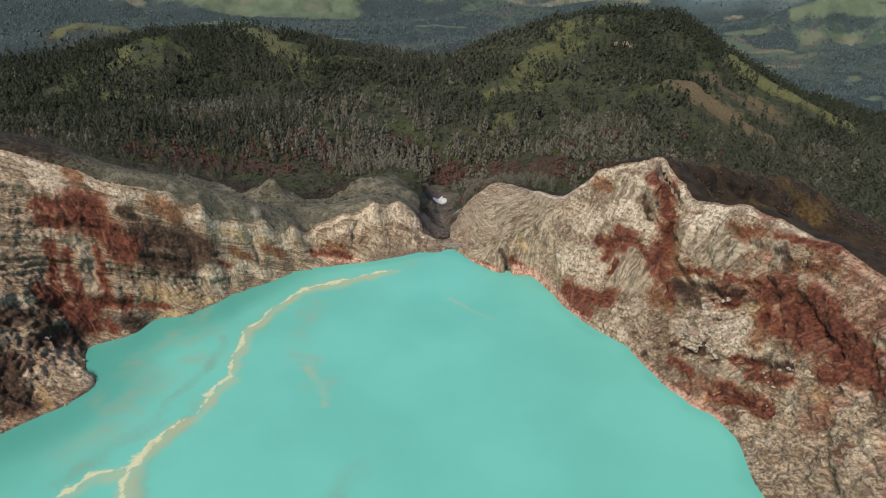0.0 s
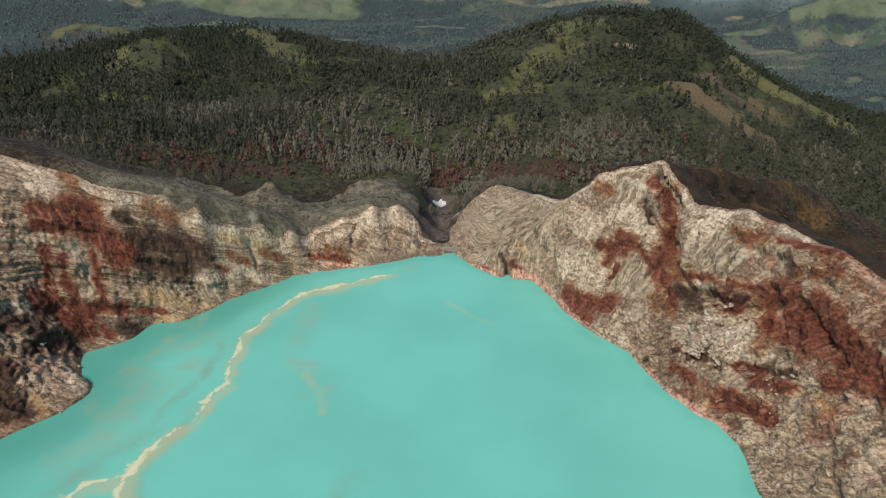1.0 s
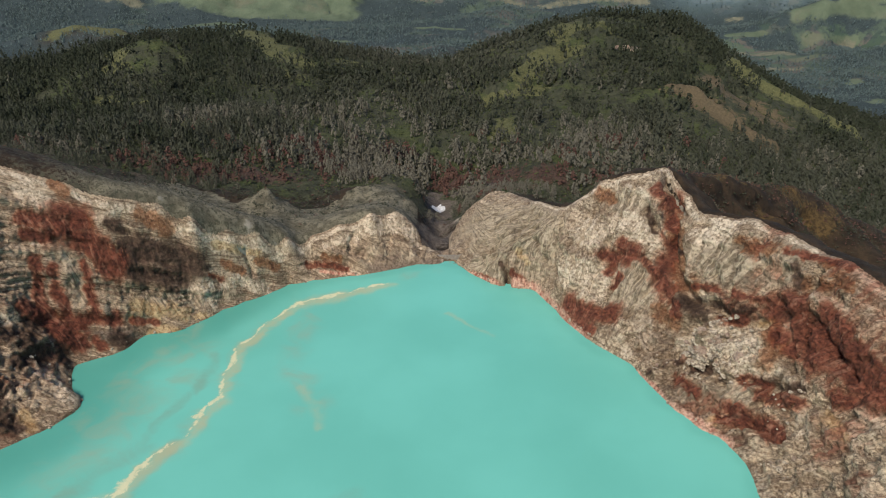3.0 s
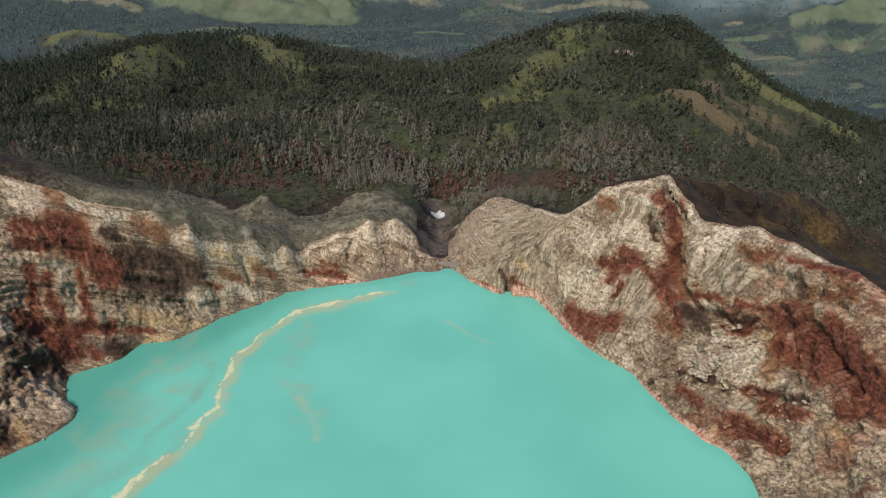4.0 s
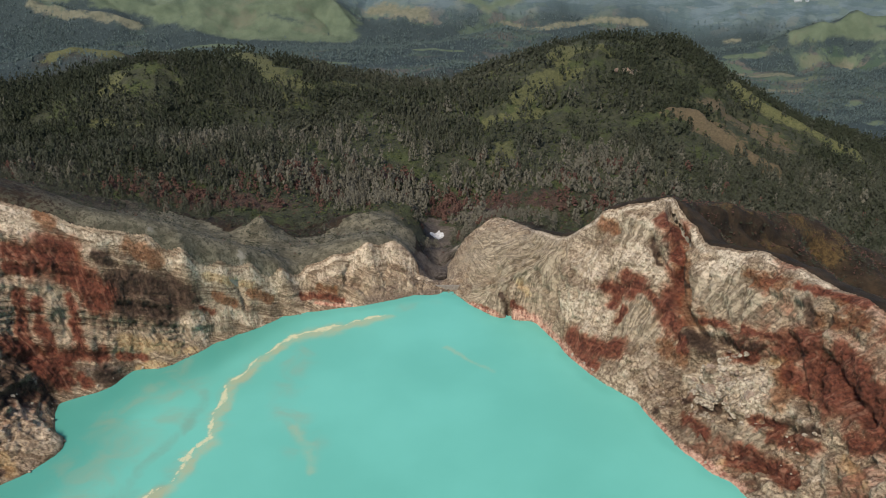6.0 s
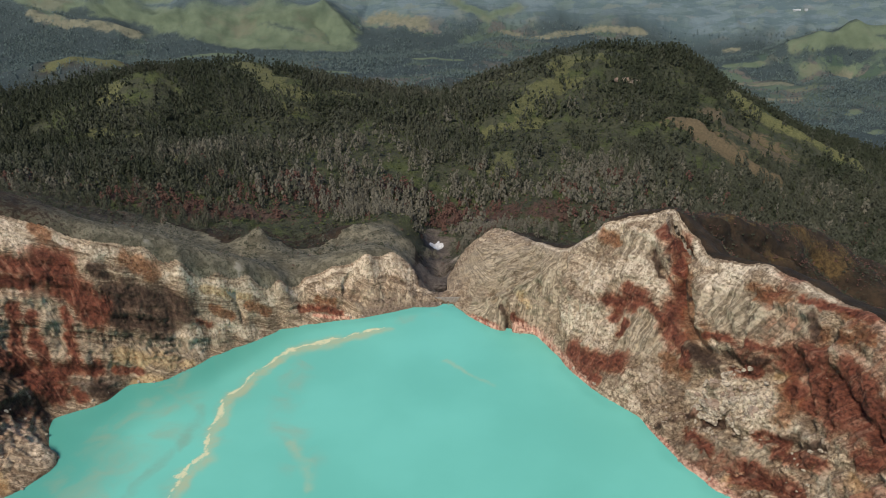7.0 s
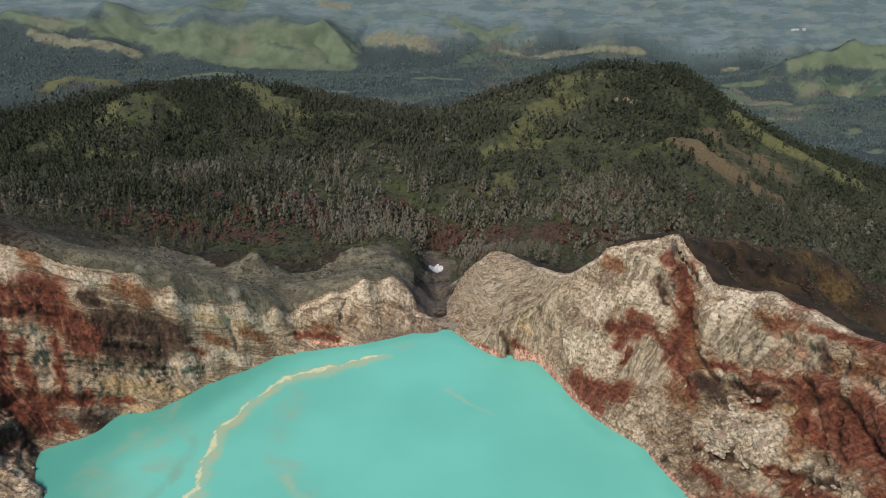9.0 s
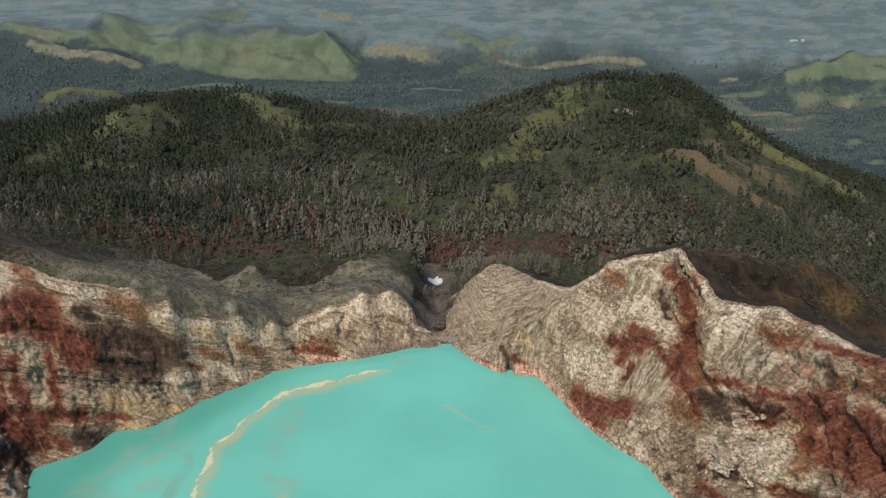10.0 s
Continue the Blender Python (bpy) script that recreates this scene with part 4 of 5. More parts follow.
MUD = [
    (7, [(-85, 815, 3), (-52, 826, 1), (1, 838, 0)]),
    (4, [(-79, 828, 11), (-53, 839, 9)]),
    (6, [(-13, 918, -9), (-2, 868, 1)]),
    (4, [(-346, 645, 17), (-330, 660, 14), (-322, 664, 10)]),
]
ASH = [
    (22, [(-5, 1210), (-4, 1024), (-10, 876)]),
    (16, [(30, 1212), (68, 1199)]),
]
REDSCRUB = [
    (22, [(-460, 1084), (-381, 1073), (-307, 1077)]),
    (22, [(-227, 1256), (-180, 1196)]),
    (18, [(-141, 1383), (-70, 1369)]),
    (24, [(10, 1277), (108, 1223)]),
    (18, [(162, 1194), (196, 1198)]),
    (20, [(334, 1422), (358, 1380)]),
    (14, [(-298, 1074), (-243, 1090)]),
]
OCHRE = [
    (11, [(444, 909), (472, 910), (509, 900)]),
    (8, [(520, 935), (527, 913)]),
    (6, [(385, 841), (428, 852)]),
    (6, [(318, 825), (375, 860)]),
]
BROWN = [
    (20, [(516, 1678), (555, 1694), (575, 1640), (630, 1610), (678, 1567), (702, 1525)]),
    (24, [(591, 1689), (632, 1678), (659, 1627)]),
    (26, [(652, 1816), (676, 1760)]),
    (40, [(729, 1733), (777, 1682)]),
]
GRASS = [
    (30, [(778, 1985), (809, 1904), (877, 1849), (956, 1822), (1004, 1749)]),
    (30, [(345, 2190), (352, 2144), (318, 2068)]),
    (24, [(204, 2140), (123, 2110)]),
    (22, [(396, 2129), (457, 2106)]),
    (30, [(197, 1835), (267, 1960), (341, 1987)]),
    (22, [(122, 1738), (236, 1760)]),
    (30, [(-924, 2086), (-926, 2196), (-836, 1911)]),
    (34, [(-606, 2363), (-472, 2147), (-386, 2018)]),
    (28, [(-277, 2099), (-200, 2130)]),
    (22, [(-405, 1922), (-375, 1911)]),
    (40, [(-1329, 2630), (-1236, 2666), (-1114, 2604)]),
]
GRASS += [
    (20, [(-823, 1739), (-695, 1681)]),
    (18, [(-124, 2136), (-86, 2006)]),
    (20, [(113, 1428), (144, 1532)]),
    (20, [(431, 1388), (465, 1391)]),
]
MEADOW = [
    (70, [(-1898, 4375), (-1721, 4425), (-1521, 4329)]),
    (90, [(-1521, 4329), (-1192, 4267), (-863, 4189), (-535, 4172)]),
    (90, [(-1356, 4338), (-956, 4400), (-698, 4380), (-565, 4311)]),
    (45, [(-2447, 4455), (-2216, 4429), (-2046, 4388)]),
    (35, [(-1349, 3700), (-1286, 3933), (-1061, 3972)]),
    (20, [(-538, 3092), (-389, 3098)]),
    (25, [(-91, 3446), (83, 3431)]),
    (40, [(-1876, 4480), (-1558, 4501), (-1197, 4630)]),
    (30, [(74, 4572), (269, 4461), (448, 4547)]),
    (40, [(1773, 3820), (1972, 3837), (2139, 3850), (2224, 3826)]),
    (30, [(2045, 3809), (2194, 3768)]),
]
MEADOW += [
    (25, [(1444, 3783), (1595, 3770)]),
    (25, [(1798, 3710), (2038, 3734)]),
    (18, [(1673, 3016), (1727, 3052)]),
    (18, [(1595, 2704), (1674, 2768)]),
    (25, [(1729, 3439), (1576, 3329)]),
]
TAN = [
    (22, [(-2275, 4321), (-2062, 4252), (-1809, 4231), (-1682, 4241)]),
    (22, [(363, 4365), (582, 4304), (892, 4421), (1152, 4403)]),
    (18, [(-690, 4633), (-557, 4644)]),
    (28, [(1429, 3537), (1627, 3502)]),
    (15, [(1973, 3714), (2038, 3732)]),
    (16, [(1617, 4310), (1677, 4294)]),
    (40, [(-388, 4484), (-123, 4409)]),
    (14, [(1401, 3208), (1583, 3230)]),
    (14, [(-1408, 3711), (-1372, 3841)]),
]
FIELD = [
    (60, [(1427, 3686), (1511, 3415)]),
    (60, [(1976, 3726), (2141, 3615)]),
    (60, [(-456, 4495), (-58, 4409)]),
]
RED_NORTH = [
    (2.5, [(30, 814, 0), (54, 796, 3), (67, 783, 3)]),
    (8, [(137, 713, 13), (152, 695, 16), (175, 677, 29)]),
    (6, [(146, 690, 5), (156, 677, 7)]),
    (7, [(177, 735, 66), (189, 728, 62)]),
    (6, [(193, 727, 81), (206, 717, 80), (197, 716, 69)]),
    (4, [(179, 718, 54), (187, 726, 60)]),
    (3, [(189, 707, 55), (184, 705, 42)]),
    (7.5, [(231, 744, 138), (241, 745, 127), (253, 749, 118)]),
]
RED_NORTH += [
    (6.0, [(245, 739, 117), (242, 728, 103), (244, 717, 88), (245, 712, 77)]),
    (7.5, [(233, 701, 75), (227, 683, 63), (228, 666, 60)]),
    (4, [(230, 655, 54), (231, 637, 53)]),
    (3, [(248, 647, 78), (264, 634, 80), (275, 612, 87), (293, 598, 92), (301, 568, 108)]),
    (9.6, [(301, 589, 86), (300, 565, 106), (310, 563, 97), (315, 556, 80), (306, 524, 80)]),
    (10.8, [(316, 544, 94), (321, 534, 90), (321, 504, 95)]),
    (7.2, [(321, 543, 110), (322, 521, 110)]),
    (4, [(337, 574, 141), (343, 564, 144)]),
]
RED_NORTH += [
    (3, [(312, 615, 132), (328, 591, 139), (337, 576, 141)]),
    (4, [(266, 614, 60), (280, 601, 69)]),
    (4, [(214, 713, 72), (218, 695, 69)]),
    (5, [(227, 588, 6), (234, 571, 5)]),
    (6, [(248, 537, 5), (261, 536, 12)]),
    (7, [(259, 541, 9), (274, 528, 6), (283, 501, 15)]),
    (5, [(280, 539, 29), (293, 507, 47)]),
    (11, [(324, 530, 84), (326, 502, 79), (330, 467, 88)]),
]
RED_NORTH += [
    (8, [(320, 549, 95), (320, 509, 97)]),
    (5, [(328, 496, 101), (333, 464, 101)]),
    (5, [(309, 488, 67), (321, 482, 66)]),
    (5, [(332, 456, 82), (329, 440, 88)]),
    (4, [(273, 562, 27), (285, 543, 34)]),
    (3.5, [(220, 694, 70), (223, 679, 59)]),
    (6, [(299, 568, 72), (307, 553, 66)]),
    (3, [(82, 787, 16), (94, 780, 8)]),
]
PALE_NORTH = [
    (4, [(194, 777, 124), (213, 761, 132), (232, 737, 124)]),
    (13, [(162, 766, 85), (168, 747, 86), (182, 745, 79)]),
    (11, [(197, 742, 102), (215, 725, 98)]),
    (13, [(139, 736, 45), (158, 725, 48), (164, 708, 40)]),
    (5, [(149, 702, 30), (163, 699, 30)]),
    (13, [(243, 608, 34), (269, 604, 45), (280, 582, 55)]),
    (7, [(204, 655, 29), (208, 641, 18)]),
    (5, [(248, 657, 66), (256, 642, 69)]),
]
PALE_NORTH += [
    (6, [(302, 570, 81), (309, 551, 76)]),
    (8, [(259, 681, 114), (276, 672, 125)]),
    (5, [(314, 554, 120), (328, 536, 116)]),
    (4, [(230, 721, 93), (214, 713, 72)]),
    (13, [(248, 605, 35), (273, 589, 51), (276, 562, 44)]),
    (4, [(327, 481, 73), (324, 463, 86)]),
    (9, [(309, 456, 58), (324, 456, 70)]),
    (5, [(294, 501, 44), (290, 489, 31)]),
]
PALE_NORTH += [
    (5, [(181, 647, 15), (188, 637, 8)]),
    (4, [(288, 545, 51), (299, 517, 59)]),
]

COVER = [("red", RED), ("red", RED_NORTH), ("rust", RUST), ("dark", DARK), ("pale", PALE), ("pale", PALE_NORTH), ("grey", GREY), ("mud", MUD),
         ("sulphur", SULPHUR), ("pink", PINK), ("grass", GRASS), ("brown", BROWN), ("ochre", OCHRE), ("redscrub", REDSCRUB), ("ash", ASH),
         ("meadow", MEADOW), ("tan", TAN), ("field", FIELD)]
PLATEAU = np.array([(-30, 830), (-86, 800), (-157, 770), (-237, 700), (-306, 670), (-385, 650), (-560, 600), (-700, 800), (-560, 915), (-408, 945),
                    (-305, 920), (-268, 906), (-240, 930), (-222, 932), (-190, 925), (-170, 950), (-129, 1014), (-77, 1094), (-44, 1100), (-34, 1000), (-36, 905)], float)


def cover(s):
    """How far each stain, kind of growth, gully shade or haze tint covers the places of a sheet."""
    X, Y0, Z0 = s.X, np.where(s.wall, s.Y, s.Y0), np.where(s.wall, s.Z, s.Z0)
    masks = {key: np.zeros(X.shape) for key, _ in COVER}
    for key, runs in COVER:
        for width, run in runs:
            run = np.array(run, float)
            lo, hi = run[:, :2].min(0) - 3 * width - 12, run[:, :2].max(0) + 3 * width + 12
            sel = np.nonzero((X > lo[0]) & (X < hi[0]) & (Y0 > lo[1]) & (Y0 < hi[1]))
            if not len(sel[0]):
                continue
            reach = 0.45 * width + (2.5 if width < 14 else 12)
            px, py, pz = (c[sel] + reach * 1.5 * fbm(X[sel], Y0[sel], reach * 2.6, 5, 400 + 7 * k, Z0[sel], 0.68) for k, c in enumerate((X, Y0, Z0)))
            best = beside(run, px, py, pz)
            masks[key][sel] = np.maximum(masks[key][sel], 0.92 * np.exp(-0.42 * (best / width) ** 2))
    i = np.nonzero(s.wall)
    x, y, z, rub = X[i], Y0[i], Z0[i], s.rubble[i]
    masks["red"][i] = np.maximum(masks["red"][i], (0.12 + 0.22 * rub) * step(-0.12, 0.3, fbm(x, y, 46, 4, 430, z, 0.6)))
    masks["dark"][i] = np.maximum(masks["dark"][i], (0.15 + 0.14 * rub) * step(-0.1, 0.35, fbm(x, y, 38, 4, 440, z, 0.6)))
    masks["pale"][i] = np.maximum(masks["pale"][i], (0.3 + 0.08 * (x > 0)) * step(0.0, 0.4, fbm(x, y, 42, 4, 450, z, 0.6)))
    masks["pale"][i] = np.maximum(masks["pale"][i], np.where(x > 0, 0.75, 0.95) * (1 - step(0.6, np.where(x > 0, 5, np.where(s.crater[i], 1.8, 4.5)), s.edge[i])) * (1 - step(860, 900, y)))
    masks["around"] = s.around
    # dark lines down the gullies, silt and painted shade in one mask
    masks["silt_shade"] = np.zeros(X.shape)
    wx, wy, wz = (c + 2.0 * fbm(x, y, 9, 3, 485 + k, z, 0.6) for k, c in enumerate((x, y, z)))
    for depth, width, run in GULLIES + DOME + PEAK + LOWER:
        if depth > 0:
            masks["silt_shade"][i] = np.maximum(masks["silt_shade"][i], 0.95 * np.exp(-(beside(run, wx, wy, wz) / (0.45 * width + 0.8)) ** 2))
    # where the haze-tinted colours of the far plain take over
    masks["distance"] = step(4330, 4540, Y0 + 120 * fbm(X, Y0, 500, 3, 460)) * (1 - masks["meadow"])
    n = np.nonzero(s.near)
    masks["olive"] = np.zeros(X.shape)
    masks["olive"][n] = 0.9 * inside(PLATEAU, X[n] + 8 * fbm(X[n], Y0[n], 30, 3, 470), Y0[n] + 8 * fbm(X[n], Y0[n], 30, 3, 471))
    masks["olive"] *= 0.4 + 0.6 * step(-430, -300, X + 20 * fbm(X, Y0, 60, 3, 472))
    masks["valley"] = s.valley * (1 - np.clip(1.4 * masks["grass"], 0, 1))
    masks["forest"] = s.forest
    return masks


def cell(a):
    return a[:-1, :-1]


masks = cover(wide_land)
valley, forest = masks["valley"], masks["forest"]
gx, gy = wide_land.gx, wide_land.gy
rock_masks = {k: v for k, v in cover(rock).items() if k in ("red", "rust", "dark", "pale", "grey", "mud", "sulphur", "pink", "silt_shade", "around")}
# the rock reaches a little over the crest, and the wide sheet dips under it there
inner = (rock.X > -505) & (rock.X < 375) & (rock.Y0 > 334)
wall_cells = cell((rock.crater | (rock.edge < 5)) & (rock.Z0 > -30) & inner & ~(inside(shore_loop, rock.X, rock.Y0) & (rock.Z0 < -8)))
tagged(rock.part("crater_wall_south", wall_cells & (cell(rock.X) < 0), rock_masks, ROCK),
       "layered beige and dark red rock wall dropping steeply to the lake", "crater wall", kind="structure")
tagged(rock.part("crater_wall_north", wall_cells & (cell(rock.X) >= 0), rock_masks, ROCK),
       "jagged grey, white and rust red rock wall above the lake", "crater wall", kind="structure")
dy_, dx_ = np.gradient(wide_land.Z0, gy, gx)
steep = np.hypot(dx_, dy_)
held = wide_land.crater & (wide_land.X > -480) & (wide_land.X < 355) & (wide_land.Y0 > 350)
wide_land.Z -= np.where((wide_land.X > -500) & (wide_land.X < 370) & (wide_land.Y0 > 340), np.where(wide_land.crater, 20.0 + np.clip(16 * (steep - 0.3), 0, 60), (2.2 + 12 * np.exp(-((wide_land.X - 250) ** 2 + (wide_land.Y0 - 752) ** 2) / 300)) * (1 - step(4, 12, wide_land.edge))), 0)
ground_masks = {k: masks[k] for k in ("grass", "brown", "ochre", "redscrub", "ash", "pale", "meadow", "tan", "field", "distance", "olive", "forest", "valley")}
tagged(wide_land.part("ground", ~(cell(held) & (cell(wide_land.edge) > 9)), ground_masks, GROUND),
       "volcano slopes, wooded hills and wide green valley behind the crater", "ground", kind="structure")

# ---------------------------------------------------------------- the lake
lx, ly = np.meshgrid(spaced([(-470, 2.0), (300, 1)]), spaced([(-160, 12), (330, 2.0), (860, 1)]))
keep_cells = inside(smooth_loop([(x, y) for x, y in SHORE]), lx, ly) | (far_from(np.vstack([shore_loop, shore_loop[:1]]), lx, ly) < 8)
rim_far = far_from(np.vstack([shore_loop, shore_loop[:1]]), lx, ly)
# shore_band: darker green towards the shore, wider along the south side
lake_masks = {"shore_band": (1 - 0.6 * step(-290, -90, lx)) * (1 - step(0, 20 + 75 * (1 - step(-290, -90, lx)), rim_far + 10 * fbm(lx, ly, 30, 3, 81))), "scum": np.zeros(lx.shape), "halo": np.zeros(lx.shape), "silt": np.zeros(lx.shape)}
wx, wy = lx + 9 * fbm(lx, ly, 26, 5, 82, None, 0.62), ly + 9 * fbm(lx, ly, 26, 5, 83, None, 0.62)
DRIFT = [
    ("scum", 1.7, [(-62, 788), (-125, 764)]), ("scum", 4.0, [(-118, 766), (-162, 744)]),
    ("scum", 1.9, [(-162, 744), (-192, 700), (-208, 659)]), ("scum", 1.5, [(-208, 659), (-210, 608), (-206, 570)]), ("scum", 2.4, [(-205, 572), (-216, 557)]),
    ("scum", 1.3, [(-216, 557), (-225, 516), (-239, 498)]),
    ("scum", 2.6, [(-236, 508), (-251, 476), (-257, 450)]), ("scum", 3.2, [(-256, 455), (-250, 405)]),
    ("scum", 2.6, [(-262, 450), (-284, 443), (-298, 415)]),
]
DRIFT += [
    ("umber", 5.0, [(-226, 638), (-227, 598), (-251, 536), (-256, 505)]), ("umber", 9.0, [(-256, 505), (-280, 474), (-306, 432)]),
    ("umber", 8.0, [(-70, 452), (-84, 420)]), ("umber", 7.0, [(-225, 520), (-246, 470), (-240, 420)]),
    ("halo", 2.6, [(8, 722), (30, 698), (56, 678)]), ("halo", 5.0, [(-133, 589), (-106, 536)]),
    ("silt", 9.0, [(-60, 800), (-10, 815)]), ("silt", 11.0, [(-190, 705), (-206, 640), (-204, 580), (-228, 500)]),
    ("silt", 6.0, [(-60, 784), (-125, 758), (-160, 738), (-186, 698), (-202, 655), (-204, 600)]), ("silt", 14.0, [(-150, 720), (-150, 640), (-120, 560)]), ("silt", 24.0, [(-250, 640), (-285, 560), (-310, 470)]), ("silt", 9.0, [(-260, 690), (-300, 620), (-330, 500)]),
]
lake_masks["umber"] = np.zeros(lx.shape)
for key, width, run in DRIFT:
    d = far_from(np.array(run, float), wx, wy)
    gain = {"scum": 1.0, "umber": 0.52, "silt": 0.36, "halo": 0.5}[key]
    if key == "scum":
        side = np.array(run, float) + (4.5, -4.5)
        lake_masks["halo"] = np.maximum(lake_masks["halo"], 0.7 * np.exp(-0.5 * (far_from(side, wx, wy) / (1.7 * width + 2.5)) ** 2))
        width = width * np.clip(0.55 + 1.5 * fbm(lx, ly, 16, 3, 84), 0.25, 1.4)
    lake_masks[key] = np.maximum(lake_masks[key], gain * np.exp(-0.5 * (d / width) ** 2))
ci, cj = np.nonzero(cell(keep_cells))
w = lx.shape[1]
quads = np.stack([ci * w + cj, ci * w + cj + 1, (ci + 1) * w + cj + 1, (ci + 1) * w + cj], 1)
used, back = np.unique(quads, return_inverse=True)
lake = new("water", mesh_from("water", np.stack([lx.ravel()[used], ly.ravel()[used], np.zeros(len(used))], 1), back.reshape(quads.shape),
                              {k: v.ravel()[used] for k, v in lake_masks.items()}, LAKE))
tagged(lake, "opaque turquoise acid lake with drifting yellow scum", "lake", kind="structure")


# ---------------------------------------------------------------- small helpers for things


def part(name, me, parent, label=""):
    ob = new(name, me)
    ob.parent = parent
    return tagged(ob, label)


def from_bmesh(name, bm, material, smooth=False):
    me = bpy.data.meshes.new(name)
    bm.to_mesh(me)
    bm.free()
    me.materials.append(material)
    me.polygons.foreach_set("use_smooth", np.full(len(me.polygons), smooth))
    return me


def plain(name, a, b, size, rough=0.9, relief=0.0):
    m = Nodes(name)
    n = m.noise(size, 6, 0.65)
    return m.done(m.mix(m.ramp(n, 0.3, 0.7), a, b), m.bump(n, relief) if relief else None, rough)


# ---------------------------------------------------------------- boulders on the north wall and the shores


def boulder_material():
    m = Nodes("boulder_stone")
    info = m.t.nodes.new("ShaderNodeObjectInfo")
    mid, fine = m.noise(3.5, 6, 0.7), m.noise(0.9, 6, 0.7)
    col = m.mix(m.ramp(mid, 0.42, 0.56), (0.20, 0.16, 0.12), (0.46, 0.395, 0.305))
    col = m.mix(m.ramp(info.outputs["Random"], 0.6, 1.0, 0, 0.7), col, (0.20, 0.12, 0.09))
    col = m.mix(m.ramp(fine, 0.46, 0.36, 0, 0.75), col, (0.07, 0.053, 0.041))
    return m.done(col, m.bump(mid, 0.8, 0.8, m.bump(fine, 0.3)))


def boulder_mesh(seed):
    bm = bmesh.new()
    bmesh.ops.create_icosphere(bm, subdivisions=3, radius=1.0)
    co = np.array([v.co for v in bm.verts])
    n = 0.8 * fbm(co[:, 0], co[:, 1], 1.1, 3, 300 + seed, co[:, 2]) + 0.36 * ridged(co[:, 0], co[:, 1], 0.7, 2, 320 + seed, co[:, 2])
    for v, d in zip(bm.verts, n):
        v.co *= 0.85 + d
        v.co.z = max(v.co.z, -0.55)
    return from_bmesh("boulder", bm, STONE)


STONE = boulder_material()
boulder_kinds = [boulder_mesh(k) for k in range(7)]
brng = random.Random(11)
# x, y, spread, how many, smallest and largest radius
PILES = [(250, 604, 24, 60, 4.0, 11.0), (272, 580, 22, 46, 4.0, 10.0), (212, 606, 16, 22, 1.6, 4.2), (292, 520, 26, 26, 1.6, 4.2),
         (272, 470, 20, 20, 2.0, 5.0), (262, 432, 12, 8, 3.0, 6.5), (-372, 560, 22, 22, 1.6, 4.4), (-390, 600, 16, 12, 1.6, 4.0)]
for bx, by, spread, count, small, large in PILES:
    for _ in range(count):
        x, y = brng.gauss(bx, spread * 0.5), brng.gauss(by, spread * 0.5)
        z = float(height_at(x, y, True))
        if z < 1.0:
            continue
        r = 0.8 * (small + (large - small) * brng.random() ** 2)
        r *= 1 - 0.65 * min(1.0, math.hypot(x - bx, y - by) / spread)
        ob = new("boulder", boulder_kinds[brng.randrange(7)])
        ob.matrix_world = pose(x, y, z - 0.25 * r, brng.uniform(-25, 25), brng.uniform(-25, 25), brng.uniform(0, 360)) @ Matrix.Diagonal((r, r * brng.uniform(0.6, 1.0), r * brng.uniform(0.5, 0.8), 1))
        tagged(ob, "rough pale grey boulder lying on the red crater wall", "boulder", "boulders on the crater wall")
for _ in range(16):
    x, y = brng.gauss(492, 16), brng.gauss(1966, 10)
    ob = new("rock_outcrop", boulder_kinds[brng.randrange(7)])
    r = brng.uniform(3.5, 7.5)
    ob.matrix_world = pose(x, y, float(height_at(x, y)) + 0.2 * r, 0, 0, brng.uniform(0, 360)) @ Matrix.Diagonal((r, r * 0.8, r * 1.2, 1))
    tagged(ob, "bare pale rock face standing among the hilltop trees", "rock", "rocks on the hilltop")
rim_run = along([(x, y) for x, y in SHORE[:31]], 7)
for x, y in rim_run[::2]:
    for _ in range(2):
        px, py = x + brng.uniform(-4, 4), y + brng.uniform(-4, 4)
        z = float(height_at(px, py, True))
        if -0.8 < z < 6:
            r = brng.uniform(0.7, 1.9)
            ob = new("boulder", boulder_kinds[brng.randrange(7)])
            ob.matrix_world = pose(px, py, max(z, 0.0) + 0.05, 0, 0, brng.uniform(0, 360)) @ Matrix.Diagonal((r, r * 0.8, r * 0.8, 1))
            tagged(ob, "small pale crusted rock at the lake's edge", "rock", "rocks along the shore")

# ---------------------------------------------------------------- the outlet: dam wall and white deposit
CONCRETE = plain("weathered_concrete", (0.20, 0.175, 0.145), (0.33, 0.30, 0.255), 3.0, 0.9, 0.1)
dam = tagged(new("dam"), "low weathered concrete dam across the lake's outlet", "dam")
dam.matrix_world = pose(0, 853, float(height_at(0, 853, True)) - 0.3)


def block(name, sx, sy, z0, z1, material, bevel=0.06):
    bm = bmesh.new()
    bmesh.ops.create_cube(bm, size=1)
    bmesh.ops.scale(bm, vec=(sx, sy, z1 - z0), verts=bm.verts)
    bmesh.ops.translate(bm, vec=(0, 0, (z0 + z1) / 2), verts=bm.verts)
    bmesh.ops.bevel(bm, geom=bm.edges[:], offset=bevel, segments=2, affect='EDGES')
    return from_bmesh(name, bm, material)


part("dam_wall", block("dam_wall", 58, 1.4, -6, 1.6, CONCRETE), dam)
part("coping", block("coping", 58.4, 2.0, 1.6, 2.0, CONCRETE), dam)
buttress = block("buttress", 1.2, 2.6, -6, 1.3, CONCRETE)
for k in range(7):
    part("buttress", buttress, dam).location = (-24 + 8 * k, 1.9, 0)

